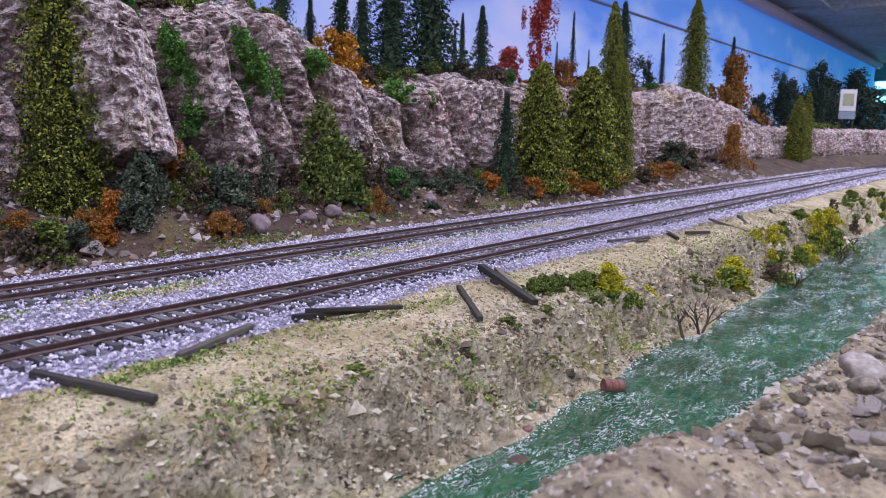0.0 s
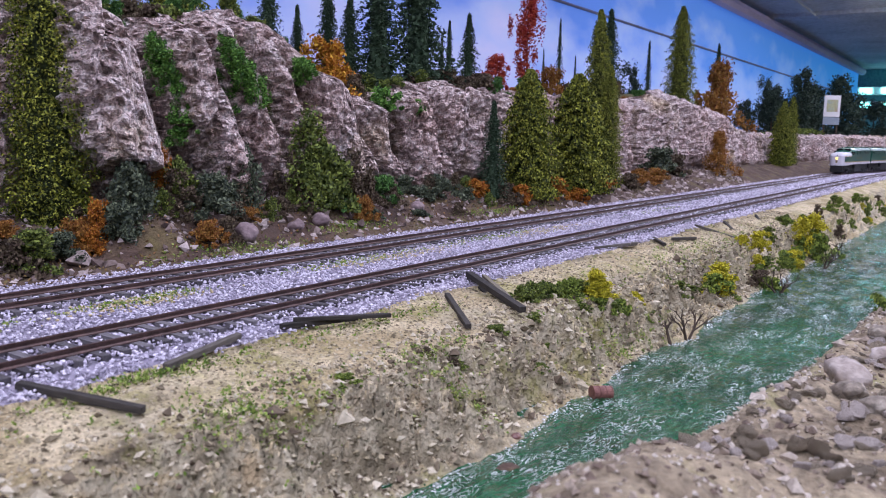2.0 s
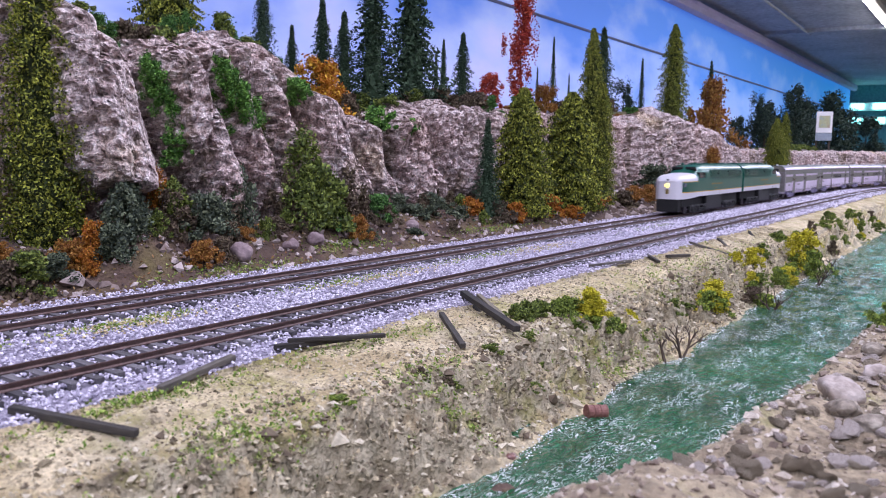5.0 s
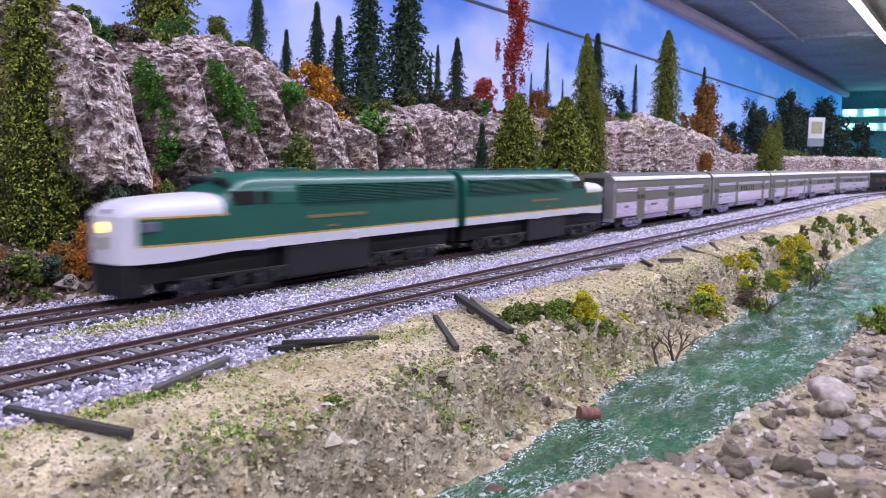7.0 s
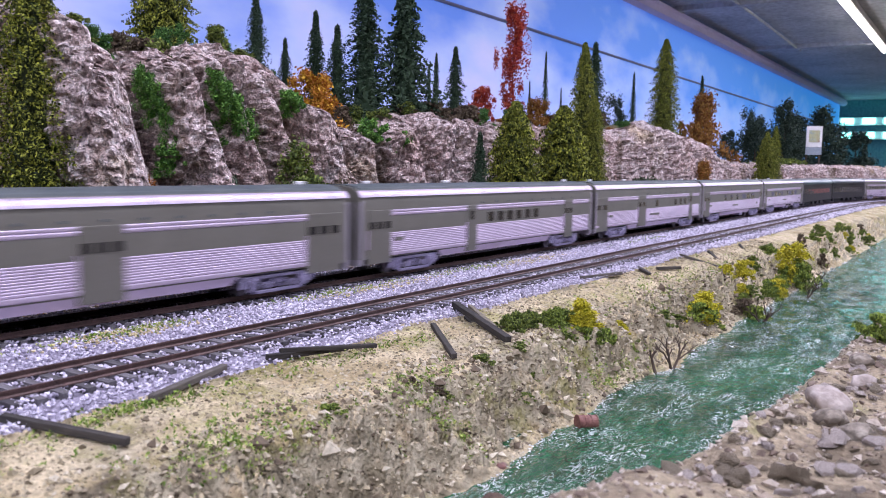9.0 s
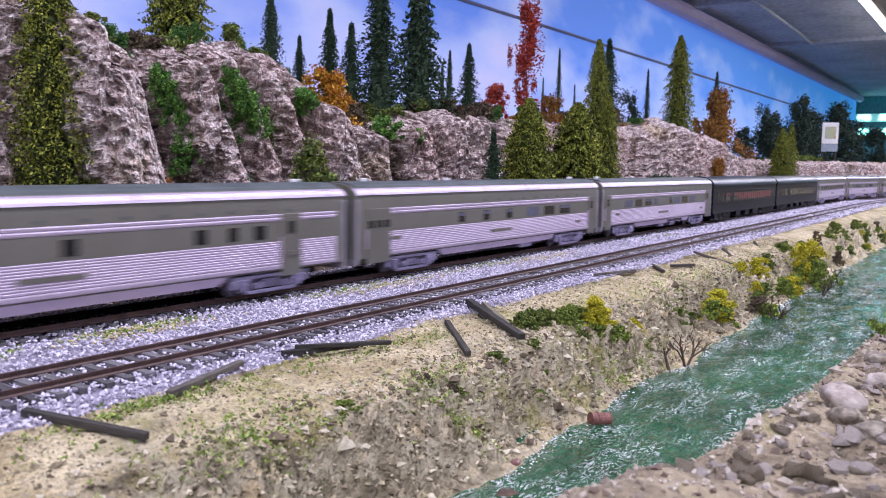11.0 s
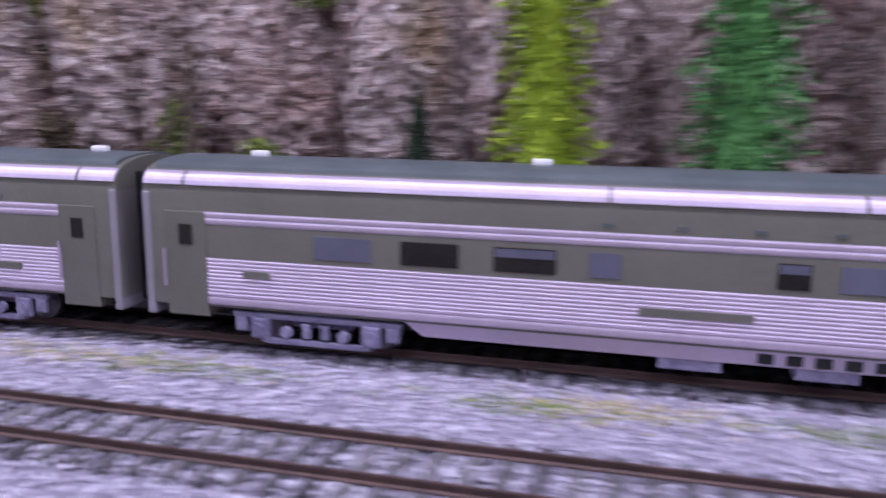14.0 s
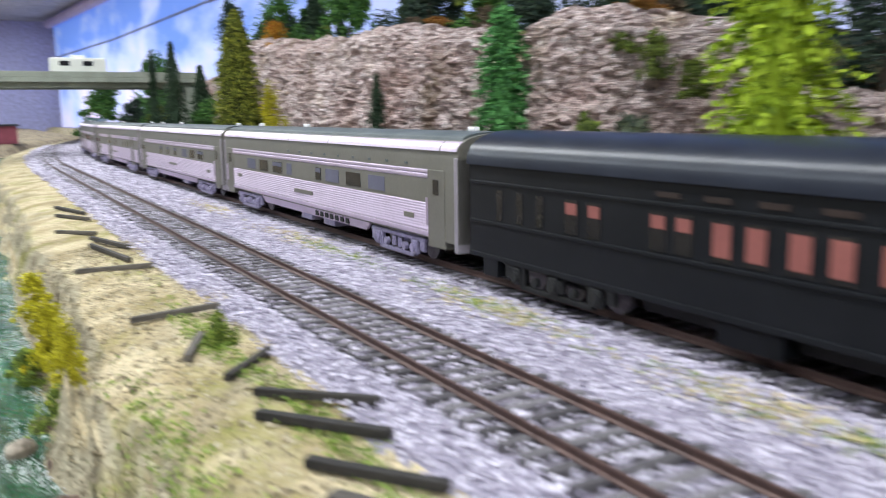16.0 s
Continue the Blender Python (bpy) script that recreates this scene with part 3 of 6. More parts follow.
def cliff_sheet(name, x0, x1, step, rows_n, label):
    nx = int((x1 - x0) / step) + 1
    v = []
    for i in range(nx):
        x = x0 + (x1 - x0) * i / (nx - 1)
        top, cy = interp(x, CLIFF_TOP) + 0.005 * fbm(x * 40, 2, 2, 3), interp(x, CLIFF_Y)
        turn_x = interp(x, [(-0.7, 0.6), (-0.1, 0.0), (0.2, -0.7)])
        turn_y = -math.sqrt(1 - turn_x ** 2)
        for j in range(rows_n):
            k = j / (rows_n - 1)
            z = 0.002 + (top - 0.002) * k
            rib = noise.fractal((x * 24, z * 6, 3.0), 0.8, 2.0, 3)
            gully = abs(noise.noise((x * 17 + 0.25 * rib, z * 4, 6.0)))
            xx = x + (0.40 if x > 0.18 else 0.12) * (z - 0.08) + 0.004 * rib
            i0 = bisect_left(CLEFTS, xx)
            a, b = CLEFTS[i0 - 1] if i0 else xx - 0.05, CLEFTS[i0] if i0 < len(CLEFTS) else xx + 0.05
            bulge = (1 - abs(2 * (xx - a) / max(b - a, 1e-4) - 1) ** 2.3) * min(1.0, (b - a) / 0.04)
            flute = 1 - 2 * abs(noise.noise((x * 75 + 0.5 * rib, z * 11, 2.0)))
            y = cy + 0.020 * k - 0.008 * rib + 0.014 - 0.038 * bulge * smooth(-0.05, 0.25, k) - 0.008 * flute + 0.014 * (1 - smooth(0.0, 0.16, gully))
            y += 0.010 * (1 - smooth(0.12, 0.38, k)) * smooth(0.06, 0.2, k) + 0.022 * smooth(0.88, 1.0, k)
            y += 0.026 * (1 - smooth(0.26, 0.36, k)) * smooth(0.20, 0.23, x) * (1 - smooth(0.275, 0.295, x))
            led = noise.voronoi((x * 62, y * 62, z * 56 + rib))[0]
            lump = noise.voronoi((x * 120, y * 120, z * 110))[0]
            cell = noise.voronoi((x * 210, y * 210, z * 200))[0]
            chip = noise.voronoi((x * 390, y * 390, z * 370))[0]
            out = 0.0052 * (1 - 1.3 * led[0]) + 0.0048 * min(1.0, 1.7 * (lump[1] - lump[0])) + 0.0030 * (1 - 1.4 * cell[0]) + 0.0028 * (1 - chip[0]) + 0.0036 * noise.fractal((x * 230, y * 230, z * 230), 0.8, 2.1, 3)
            v.append((x + turn_x * out, y + turn_y * out + bend(x), z + 0.0022 * noise.noise((x * 80, z * 80, 8.0))))
    ny = rows_n
    i = (np.arange(nx - 1)[:, None] * ny + np.arange(ny - 1)[None]).ravel()
    f = np.stack([i, i + ny, i + ny + 1, i + 1], 1)
    ob = new(name, mesh_from(name, v, f, CLIFF, None, False))
    tagged(ob, label, "cliff", kind="structure")


cliff_sheet("cliff", -1.05, 0.95, 0.0011, 128, "craggy pinkish-grey plaster rock cliff behind the tracks")
cliff_sheet("cliff_far_end", -2.4, -1.04, 0.0035, 60, "tan craggy plaster rock cliff beyond the trees")
cliff_sheet("cliff_bend", 0.94, 3.6, 0.004, 50, "low lavender-grey plaster rock wall along the bend")


def river():
    xs, ys = np.arange(-2.5, 3.2, 0.006), np.arange(-0.30, -0.06, 0.004)
    v = [(x, y + bend(x), WATER_Z + 0.0007 * fbm(x * 60, y * 110, 3.0, 3)) for x in xs for y in ys]
    nx, ny = len(xs), len(ys)
    i = (np.arange(nx - 1)[:, None] * ny + np.arange(ny - 1)[None]).ravel()
    f = np.stack([i, i + ny, i + ny + 1, i + 1], 1)
    tagged(new("water", mesh_from("water", v, f, WATER, None, True)), "shallow green rippled resin river with painted white glints", "water", kind="structure")


river()


# ---- room ----
def room():
    bm = bmesh.new()
    line = [(7.0, 0.80), (-1.5, 0.80), (-3.2, 0.62), (-4.6, 0.56), (-6.0, 0.43)]
    bm_pts = []
    for x, y in line:
        bm_pts.append((bm.verts.new((x, y, -0.6)), bm.verts.new((x, y, 0.62)), bm.verts.new((x, y + 0.05, 0.62)), bm.verts.new((x, y + 0.05, -0.6))))
    for a, b in zip(bm_pts, bm_pts[1:]):
        for k in range(4):
            bm.faces.new((a[k], b[k], b[(k + 1) % 4], a[(k + 1) % 4]))
    ob = part("backdrop", bm, SKY)
    tagged(ob, "painted backdrop wall with blue and lavender sky", "backdrop", kind="structure")
    # seam strip and upper trim that run along the backdrop
    for nm, z, r, lab in (("trim", 0.411, 0.004, "dark blue-grey cable strip on the sky backdrop"), ("trim", 0.606, 0.026, "lavender moulding under the ceiling")):
        b2 = bmesh.new()
        for (xa, ya), (xb, yb) in zip(line, line[1:]):
            d = Vector((xb - xa, yb - ya, 0))
            cylinder(b2, ((xa + xb) / 2, (ya + yb) / 2 - r, z), d, r, d.length + r, 8)
        tagged(part(nm, b2, TRIM_PAINT if r < 0.01 else MOULDING), lab, "trim", kind="structure")
    tagged(part("ceiling", boxed(-6.6, 7.2, -4.4, 1.0, CEIL_Z, CEIL_Z + 0.06), CEILING_PAINT), "dull grey painted room ceiling", "ceiling", kind="structure")
    for k in range(7):
        x = -2.6 + 1.1 * k
        tagged(part("ceiling_beam", boxed(x, x + 0.05, -4.4, 0.78, CEIL_Z - 0.018, CEIL_Z + 0.01, bevel=0.004), CEILING_PAINT), "shallow grey beam across the ceiling", "beam", kind="structure")
    tagged(part("conduit", cylinder(bmesh.new(), (1.6, 0.52, CEIL_Z - 0.014), (1, 0.02, 0), 0.006, 5.0, 8), CEILING_PAINT), "thin grey conduit along the ceiling", "conduit", kind="structure")
    tagged(part("wall_end", boxed(-6.5, -6.2, -4.4, 0.9, -0.6, CEIL_Z), WALL_PAINT), "plain lavender end wall", "wall", kind="structure")
    tagged(part("wall_aisle", boxed(-6.6, 7.2, -4.6, -4.4, -0.6, CEIL_Z), CEILING_PAINT), "plain grey wall across the aisle", "wall", kind="structure")
    tagged(part("wall_bend", boxed(7.2, 7.4, -4.4, 1.0, -0.6, CEIL_Z), mat("far_wall_teal", [(0.10, 0.30, 0.32), (0.16, 0.40, 0.42)], 2, 0.9, bump=0.05, fine=60)), "plain teal wall beyond the bend", "wall", kind="structure")


room()


def tube_light(x0, x1, y):
    e = tagged(new("light_strip"), "glowing white light strip hung under the ceiling", "lamp")
    e.matrix_basis = pose((x0 + x1) / 2, y, CEIL_Z - 0.03)
    h = (x1 - x0) / 2
    part("housing", boxed(-h, h, -0.02, 0.02, 0.008, 0.03, bevel=0.003), SIGN_WHITE, e)
    part("tube", cylinder(bmesh.new(), (0, 0, 0), (1, 0, 0), 0.008, 2 * h - 0.04), TUBE, e)


tube_light(2.1, 4.2, LAMP_Y)


# ---- stones ----
def octas(centres, sizes, rng, flat=0.75):
    """Irregular six-cornered stones, joined."""
    n = len(centres)
    base = np.array([(1, 0, 0), (-1, 0, 0), (0, 1, 0), (0, -1, 0), (0, 0, 1), (0, 0, -1)], float)
    v = base[None] * rng.uniform(0.6, 1.25, (n, 6, 1)) + rng.normal(0, 0.16, (n, 6, 3))
    a = rng.uniform(0, 6.28, n)
    tilt = rng.uniform(-0.7, 0.7, n)
    y1 = v[:, :, 1] * np.cos(tilt)[:, None] - v[:, :, 2] * np.sin(tilt)[:, None]
    z1 = v[:, :, 1] * np.sin(tilt)[:, None] + v[:, :, 2] * np.cos(tilt)[:, None]
    x2 = v[:, :, 0] * np.cos(a)[:, None] - y1 * np.sin(a)[:, None]
    y2 = v[:, :, 0] * np.sin(a)[:, None] + y1 * np.cos(a)[:, None]
    w = np.stack([x2, y2, z1 * flat], 2) * np.asarray(sizes)[:, None, None] + np.asarray(centres)[:, None, :]
    tri = np.array([(0, 2, 4), (2, 1, 4), (1, 3, 4), (3, 0, 4), (2, 0, 5), (1, 2, 5), (3, 1, 5), (0, 3, 5)])
    f = (tri[None] + 6 * np.arange(n)[:, None, None]).reshape(-1, 3)
    return w.reshape(-1, 3), f


def ballast():
    rng = np.random.default_rng(4)
    pts = []
    for x0, x1, pitch in ((-0.95, 0.62, 0.00135), (0.62, 1.1, 0.0021), (-1.4, -0.95, 0.0022), (1.1, 1.9, 0.0035), (-2.4, -1.4, 0.004)):
        n = int((x1 - x0) * 0.136 / pitch ** 2)
        x, y = rng.uniform(x0, x1, n), rng.uniform(-0.0235, 0.1135, n)
        edge = np.array([ballast_edge(a) for a in x[:: max(1, n // 4000)]])
        e = np.interp(x, np.sort(x[:: max(1, n // 4000)]), edge[np.argsort(x[:: max(1, n // 4000)])])
        ok = (y > e - rng.exponential(0.002, n)) & (y < 0.112 + rng.normal(0, 0.0025, n))
        for c in (S_NEAR, S_BACK):
            ok &= np.abs(np.abs(y - c) - 0.00825) > 0.0011
        inside = np.zeros(n, bool)
        for c in (S_NEAR, S_BACK):
            inside |= np.abs(y - c) < 0.0152
        between = np.minimum(np.abs(y - S_NEAR), np.abs(y - S_BACK)) < 0.0078
        on_tie = (np.abs((x / 0.0066) % 1.0 - 0.5) < 0.19)
        ok &= ~on_tie | ~inside | (rng.uniform(0, 1, n) < np.where(between, 0.10, 0.32))
        x, y, inside = x[ok], y[ok], inside[ok]
        z = np.where(inside, -0.0026 + rng.uniform(-0.0004, 0.0003, len(x)), -0.0034 + rng.uniform(-0.0004, 0.0008, len(x)))
        y = y + np.array([bend(a) for a in x]) if x1 > 1.5 or x0 < -1.4 else y
        pts.append((np.stack([x, y, z], 1), np.full(len(x), pitch * 0.52) * rng.uniform(0.65, 1.25, len(x))))
    v, f = octas(np.concatenate([p for p, _ in pts]), np.concatenate([q for _, q in pts]), rng)
    tagged(new("ballast", mesh_from("ballast", v, f, BALLAST)), "loose pale lavender-grey crushed stone ballast", "ballast", kind="stuff")


ballast()


def scatter(name, label, n, xr, yr, size, material, seed, keep=None, kind="stuff", cat="stones"):
    rng = np.random.default_rng(seed)
    c, s = [], []
    for _ in range(n):
        x, y = rng.uniform(*xr), rng.uniform(*yr)
        z, k = ground_at(x, y + bend(x))
        if keep and k not in keep:
            continue
        r = size * float(rng.lognormal(0, 0.45))
        c.append((x, y + bend(x), z + 0.1 * r))
        s.append(r)
    v, f = octas(np.array(c), np.array(s), rng)
    tagged(new(name, mesh_from(name, v, f, material)), label, cat, kind=kind)


scatter("bank_gravel", "fine tan gravel and clods on the river bank", 60000, (-0.9, 0.8), (-0.086, -0.018), 0.00038, PEBBLE, 11, (1, 2, 5))
scatter("bank_clods", "grey-brown broken clay clods on the river bank", 12000, (-0.15, 0.7), (-0.086, -0.045), 0.0007, mat("clay_clod", [(0.12, 0.09, 0.06), (0.32, 0.27, 0.18), (0.54, 0.48, 0.36)], 90, 0.95, island=0.7), 14, (1, 2, 5))
scatter("trackside_rubble", "brown broken rock scattered below the cliff", 5200, (-1.0, 1.3), (0.114, 0.19), 0.0019, mat("rubble", [(0.12, 0.085, 0.075), (0.26, 0.20, 0.18), (0.44, 0.37, 0.35)], 90, 0.9, island=0.7), 12, (3,))
scatter("far_bank_shingle", "flat brown and grey shingle on the stony far bank", 14000, (0.08, 0.75), (-0.24, -0.118), 0.0007, mat("shingle", [(0.15, 0.11, 0.085), (0.32, 0.26, 0.20), (0.50, 0.44, 0.37)], 90, 0.9, island=0.7), 13, (6,))


def stone(name, label, x, y, r, squash, seed, material=BOULDER, sink=0.25, z=None):
    bm = bmesh.new()
    bmesh.ops.create_icosphere(bm, subdivisions=3, radius=1.0)
    for v in bm.verts:
        d = 1 + 0.35 * fbm(v.co.x * 0.9 + seed, v.co.y * 0.9, v.co.z * 0.9, 4) - 0.10 * abs(fbm(v.co.x * 2.4, v.co.y * 2.4 + seed, v.co.z * 2.4, 3))
        v.co = Vector((v.co.x * d * r, v.co.y * d * r * 0.8, v.co.z * d * r * squash))
    for f in bm.faces:
        f.smooth = True
    ob = part(name, bm, material)
    gz = ground_at(x, y)[0] if z is None else z
    ob.matrix_basis = pose(x, y, gz + r * squash * (1 - 2 * sink), 0, 0, seed * 57)
    return tagged(ob, label, "rock", group="stones on the layout")


PALE_STONE = mat("pale_stone", [(0.15, 0.11, 0.07), (0.33, 0.26, 0.175), (0.53, 0.45, 0.33)], 120, 0.9, bump=1.0, fine=500, depth=0.0015, grain=0.4)
TAN_STONE = mat("tan_stone", [(0.17, 0.13, 0.09), (0.36, 0.295, 0.21), (0.56, 0.48, 0.37)], 130, 0.95, bump=1.0, fine=600, depth=0.0012, grain=0.4)
PINK_STONE = mat("pinkish_stone", [(0.24, 0.19, 0.16), (0.42, 0.36, 0.32), (0.56, 0.50, 0.47)], 90, 0.9, bump=0.7, fine=450, depth=0.0012, grain=0.25)
for k, (x, y, r, sq) in enumerate([(0.258, -0.167, 0.0074, 0.66), (0.238, -0.171, 0.0048, 0.6), (0.300, -0.172, 0.0048, 0.6), (0.330, -0.168, 0.0045, 0.55), (0.228, -0.178, 0.0046, 0.6)]):
    stone("boulder", "smooth pinkish grey boulder on the stony bank", x, y, r, sq, k + 1, PINK_STONE if k in (0, 2) else BOULDER)


def slab_mesh(seed):
    """A broken flat stone: a ball cut by chance planes."""
    rng = np.random.default_rng(seed)
    bm = bmesh.new()
    bmesh.ops.create_icosphere(bm, subdivisions=2, radius=1.0)
    cuts = [(Vector(rng.normal(0, 1, 3)).normalized(), rng.uniform(0.45, 0.8)) for _ in range(9)]
    cuts += [(Vector((0.1, 0.1, 1)).normalized(), 0.42), (Vector((0, 0.1, -1)).normalized(), 0.42)]
    for v in bm.verts:
        for n, d in cuts:
            over = v.co.dot(n) - d
            if over > 0:
                v.co -= n * over
        v.co += Vector(rng.normal(0, 0.025, 3))
    me = bpy.data.meshes.new("broken_stone")
    bm.to_mesh(me)
    bm.free()
    return me


def stony_shore():
    rng = random.Random(41)
    kinds = [(PALE_STONE, "rough tan broken stone on the river bank"), (TAN_STONE, "light tan broken stone on the river bank"), (PINK_STONE, "pinkish broken stone on the river bank")]
    meshes = []
    for k in range(15):
        me = slab_mesh(k)
        me.materials.append(kinds[k % 3][0])
        meshes.append((me, kinds[k % 3][1]))
    for k in range(300):
        x = 0.175 + 0.36 * rng.random() ** 1.3
        y = interp(x, FAR_BANK) - (0.021 + 0.042 * rng.random())
        r = rng.choice((0.0012, 0.0015, 0.0019, 0.0024, 0.0031))
        me, label = meshes[k % 15]
        ob = new("broken_stone", me)
        ob.matrix_basis = Matrix.LocRotScale((x, y, ground_at(x, y)[0] + 0.22 * r), Euler((rng.uniform(-0.5, 0.5), rng.uniform(-0.5, 0.5), rng.uniform(0, 6.3))), (r * rng.uniform(0.9, 1.4), r, r * rng.uniform(0.7, 1.1)))
        tagged(ob, label, "rock", group="stones on the layout")


stony_shore()
for k, (x, y, r) in enumerate([(0.292, 0.128, 0.0075), (0.330, 0.130, 0.005), (0.352, 0.131, 0.006), (0.385, 0.135, 0.0045), (0.15, 0.150, 0.008), (0.46, 0.14, 0.005), (0.05, 0.15, 0.007), (-0.2, 0.15, 0.006)]):
    stone("boulder", "purplish grey boulder at the foot of the cliff", x, y, r, 0.8, k + 20, mat("purple_rock", [(0.16, 0.11, 0.12), (0.32, 0.25, 0.25)], 90, 0.9, bump=0.8, fine=500) if k == 0 else bpy.data.materials["purple_rock"])
stone("river_rock", "dark wet rock breaking the river surface", 0.181, -0.0965, 0.0036, 0.5, 31, DIRT, 0.3, WATER_Z - 0.002)
stone("river_rock", "reddish wet rock at the water's edge", 0.2015, -0.0872, 0.0034, 0.55, 32, mat("red_brown_rock", [(0.05, 0.02, 0.018), (0.15, 0.06, 0.045), (0.24, 0.15, 0.12)], 220, 0.35, bump=0.8, fine=500), 0.3, WATER_Z - 0.0012)
for k, (x, y) in enumerate([(-0.665, -0.072), (-0.690, -0.070), (-0.64, -0.073), (-0.72, -0.071), (-0.705, -0.078)]):
    stone("river_rock", "dark wet rock at the water's edge", x, y, 0.0045, 0.6, 40 + k, BOULDER if k == 4 else DIRT, 0.3, WATER_Z)


def foam():
    """Bright froth where the water meets the bank."""
    rng = np.random.default_rng(8)
    c, s = [], []
    for _ in range(4200):
        x = rng.uniform(-0.9, 0.9)
        y = waterline(x) + rng.normal(-0.0004, 0.0016)
        if fbm(x * 30, 4.0, 4.0, 3) < -0.12:
            continue
        c.append((x, y, WATER_Z + rng.uniform(0.0, 0.0007)))
        s.append(rng.uniform(0.00015, 0.0005))
    v, f = octas(np.array(c), np.array(s), rng, 0.45)
    tagged(new("water_froth", mesh_from("water_froth", v, f, mat("froth", [(0.60, 0.62, 0.64), (0.80, 0.82, 0.84)], 200, 0.15, bump=0))), "white resin froth along the water's edge", "froth", kind="stuff")


foam()


# ---- foliage ----
def leaves(points, size, rng, up=0.3):
    """Bent little leaf blades at the given points."""
    p = np.asarray(points)
    n = len(p)
    a = rng.normal(0, 1, (n, 3))
    a /= np.linalg.norm(a, axis=1)[:, None]
    b = rng.normal(0, 1, (n, 3))
    b[:, 2] += up
    b -= a * (a * b).sum(1)[:, None]
    b /= np.linalg.norm(b, axis=1)[:, None]
    s = (np.asarray(size) * rng.uniform(0.6, 1.4, n))[:, None]
    v = np.stack([p - a * s, p + b * s * 0.6, p + a * s, p - b * s * 0.6], 1).reshape(-1, 3)
    i = 4 * np.arange(n)
    f = np.stack([i, i + 1, i + 2, i + 3], 1)
    return v, f


def trunk_mesh(h, r):
    bm = bmesh.new()
    cylinder(bm, (0, 0, h / 2), (0, 0, 1), r, h, 8, r * 0.25)
    return bm


def fir_points(rng, levels=22, arms=11, per=7, droop=0.25, power=1.05, thin=1.0):
    """A spired conifer one unit high and one unit in radius, with drooping whorls."""
    out = []
    for i in range(levels):
        z0 = 0.06 + 0.93 * i / levels
        r = (1 - z0) ** power * rng.uniform(0.75, 1.15) + 0.04
        for k in range(arms):
            a = 6.283 * k / arms + rng.uniform(0, 0.6) + i
            rr = r * rng.uniform(0.55, 1.22)
            for j in range(per):
                t = (j + rng.uniform(0.2, 1)) / per
                out.append((math.cos(a) * rr * t + rng.normal(0, 0.03), math.sin(a) * rr * t + rng.normal(0, 0.03), z0 - droop * 0.12 * t * t + rng.normal(0, 0.008)))
    return np.array(out)


def brush_points(rng, n=20000):
    """A dense conifer, one unit high, with tufts in rough rings and an uneven outline."""
    z = rng.uniform(0, 1, n) ** 1.15
    a = rng.uniform(0, 6.283, n)
    tier = z * 11 + 0.45 * np.sin(a * 2 + z * 9) + 0.25 * np.sin(a * 5)
    step = tier - np.floor(tier)
    ring = 1.10 - 0.50 * step + 0.15 * np.sin(a * 6 + np.floor(tier) * 2.3) + 0.08 * np.sin(a * 11 + np.floor(tier) * 4.1)
    r = (1 - z ** 4.0 * 0.88) * (1 - 0.30 * z) * ring * np.sqrt(rng.uniform(0.30, 1.05, n))
    return np.stack([np.cos(a) * r, np.sin(a) * r, 0.02 + 0.98 * z], 1)


def crown_points(rng, blobs=46, n=2600, thin=False):
    """A broad crown in clumps, one unit high and about one unit in radius."""
    c = np.stack([rng.normal(0, 0.45, blobs), rng.normal(0, 0.45, blobs), rng.uniform(0.06, 0.90, blobs)], 1)
    c[:, :2] *= (1.25 - c[:, 2:3])
    k = rng.integers(0, blobs, n)
    d = rng.normal(0, 1, (n, 3))
    d /= np.linalg.norm(d, axis=1)[:, None]
    rad = rng.uniform(0.09, 0.30, blobs)[k] * rng.uniform(0.25, 1.2, n)
    p = c[k] + d * rad[:, None] * np.array([1, 1, 0.55])
    p[:, 2] = np.clip(p[:, 2], 0.02, 1.02)
    return p


def with_core(v, f, share, power):
    """Adds the dense inner boughs that close a conifer's crown."""
    rings, around = 26, 14
    core = [(share * (1 - (i / rings) ** power * 0.97) * (1 - 0.30 * i / rings) * (1 + 0.16 * math.sin(6.28 * k / around * 5 + i * 1.7)) * math.cos(6.28 * k / around),
             share * (1 - (i / rings) ** power * 0.97) * (1 - 0.30 * i / rings) * (1 + 0.16 * math.sin(6.28 * k / around * 5 + i * 1.7)) * math.sin(6.28 * k / around), 0.03 + 0.95 * i / rings) for i in range(rings + 1) for k in range(around)]
    n = len(v)
    quads = [(n + i * around + k, n + i * around + (k + 1) % around, n + (i + 1) * around + (k + 1) % around, n + (i + 1) * around + k) for i in range(rings) for k in range(around)]
    return np.concatenate([v, np.array(core)]), np.concatenate([f, np.array(quads)])


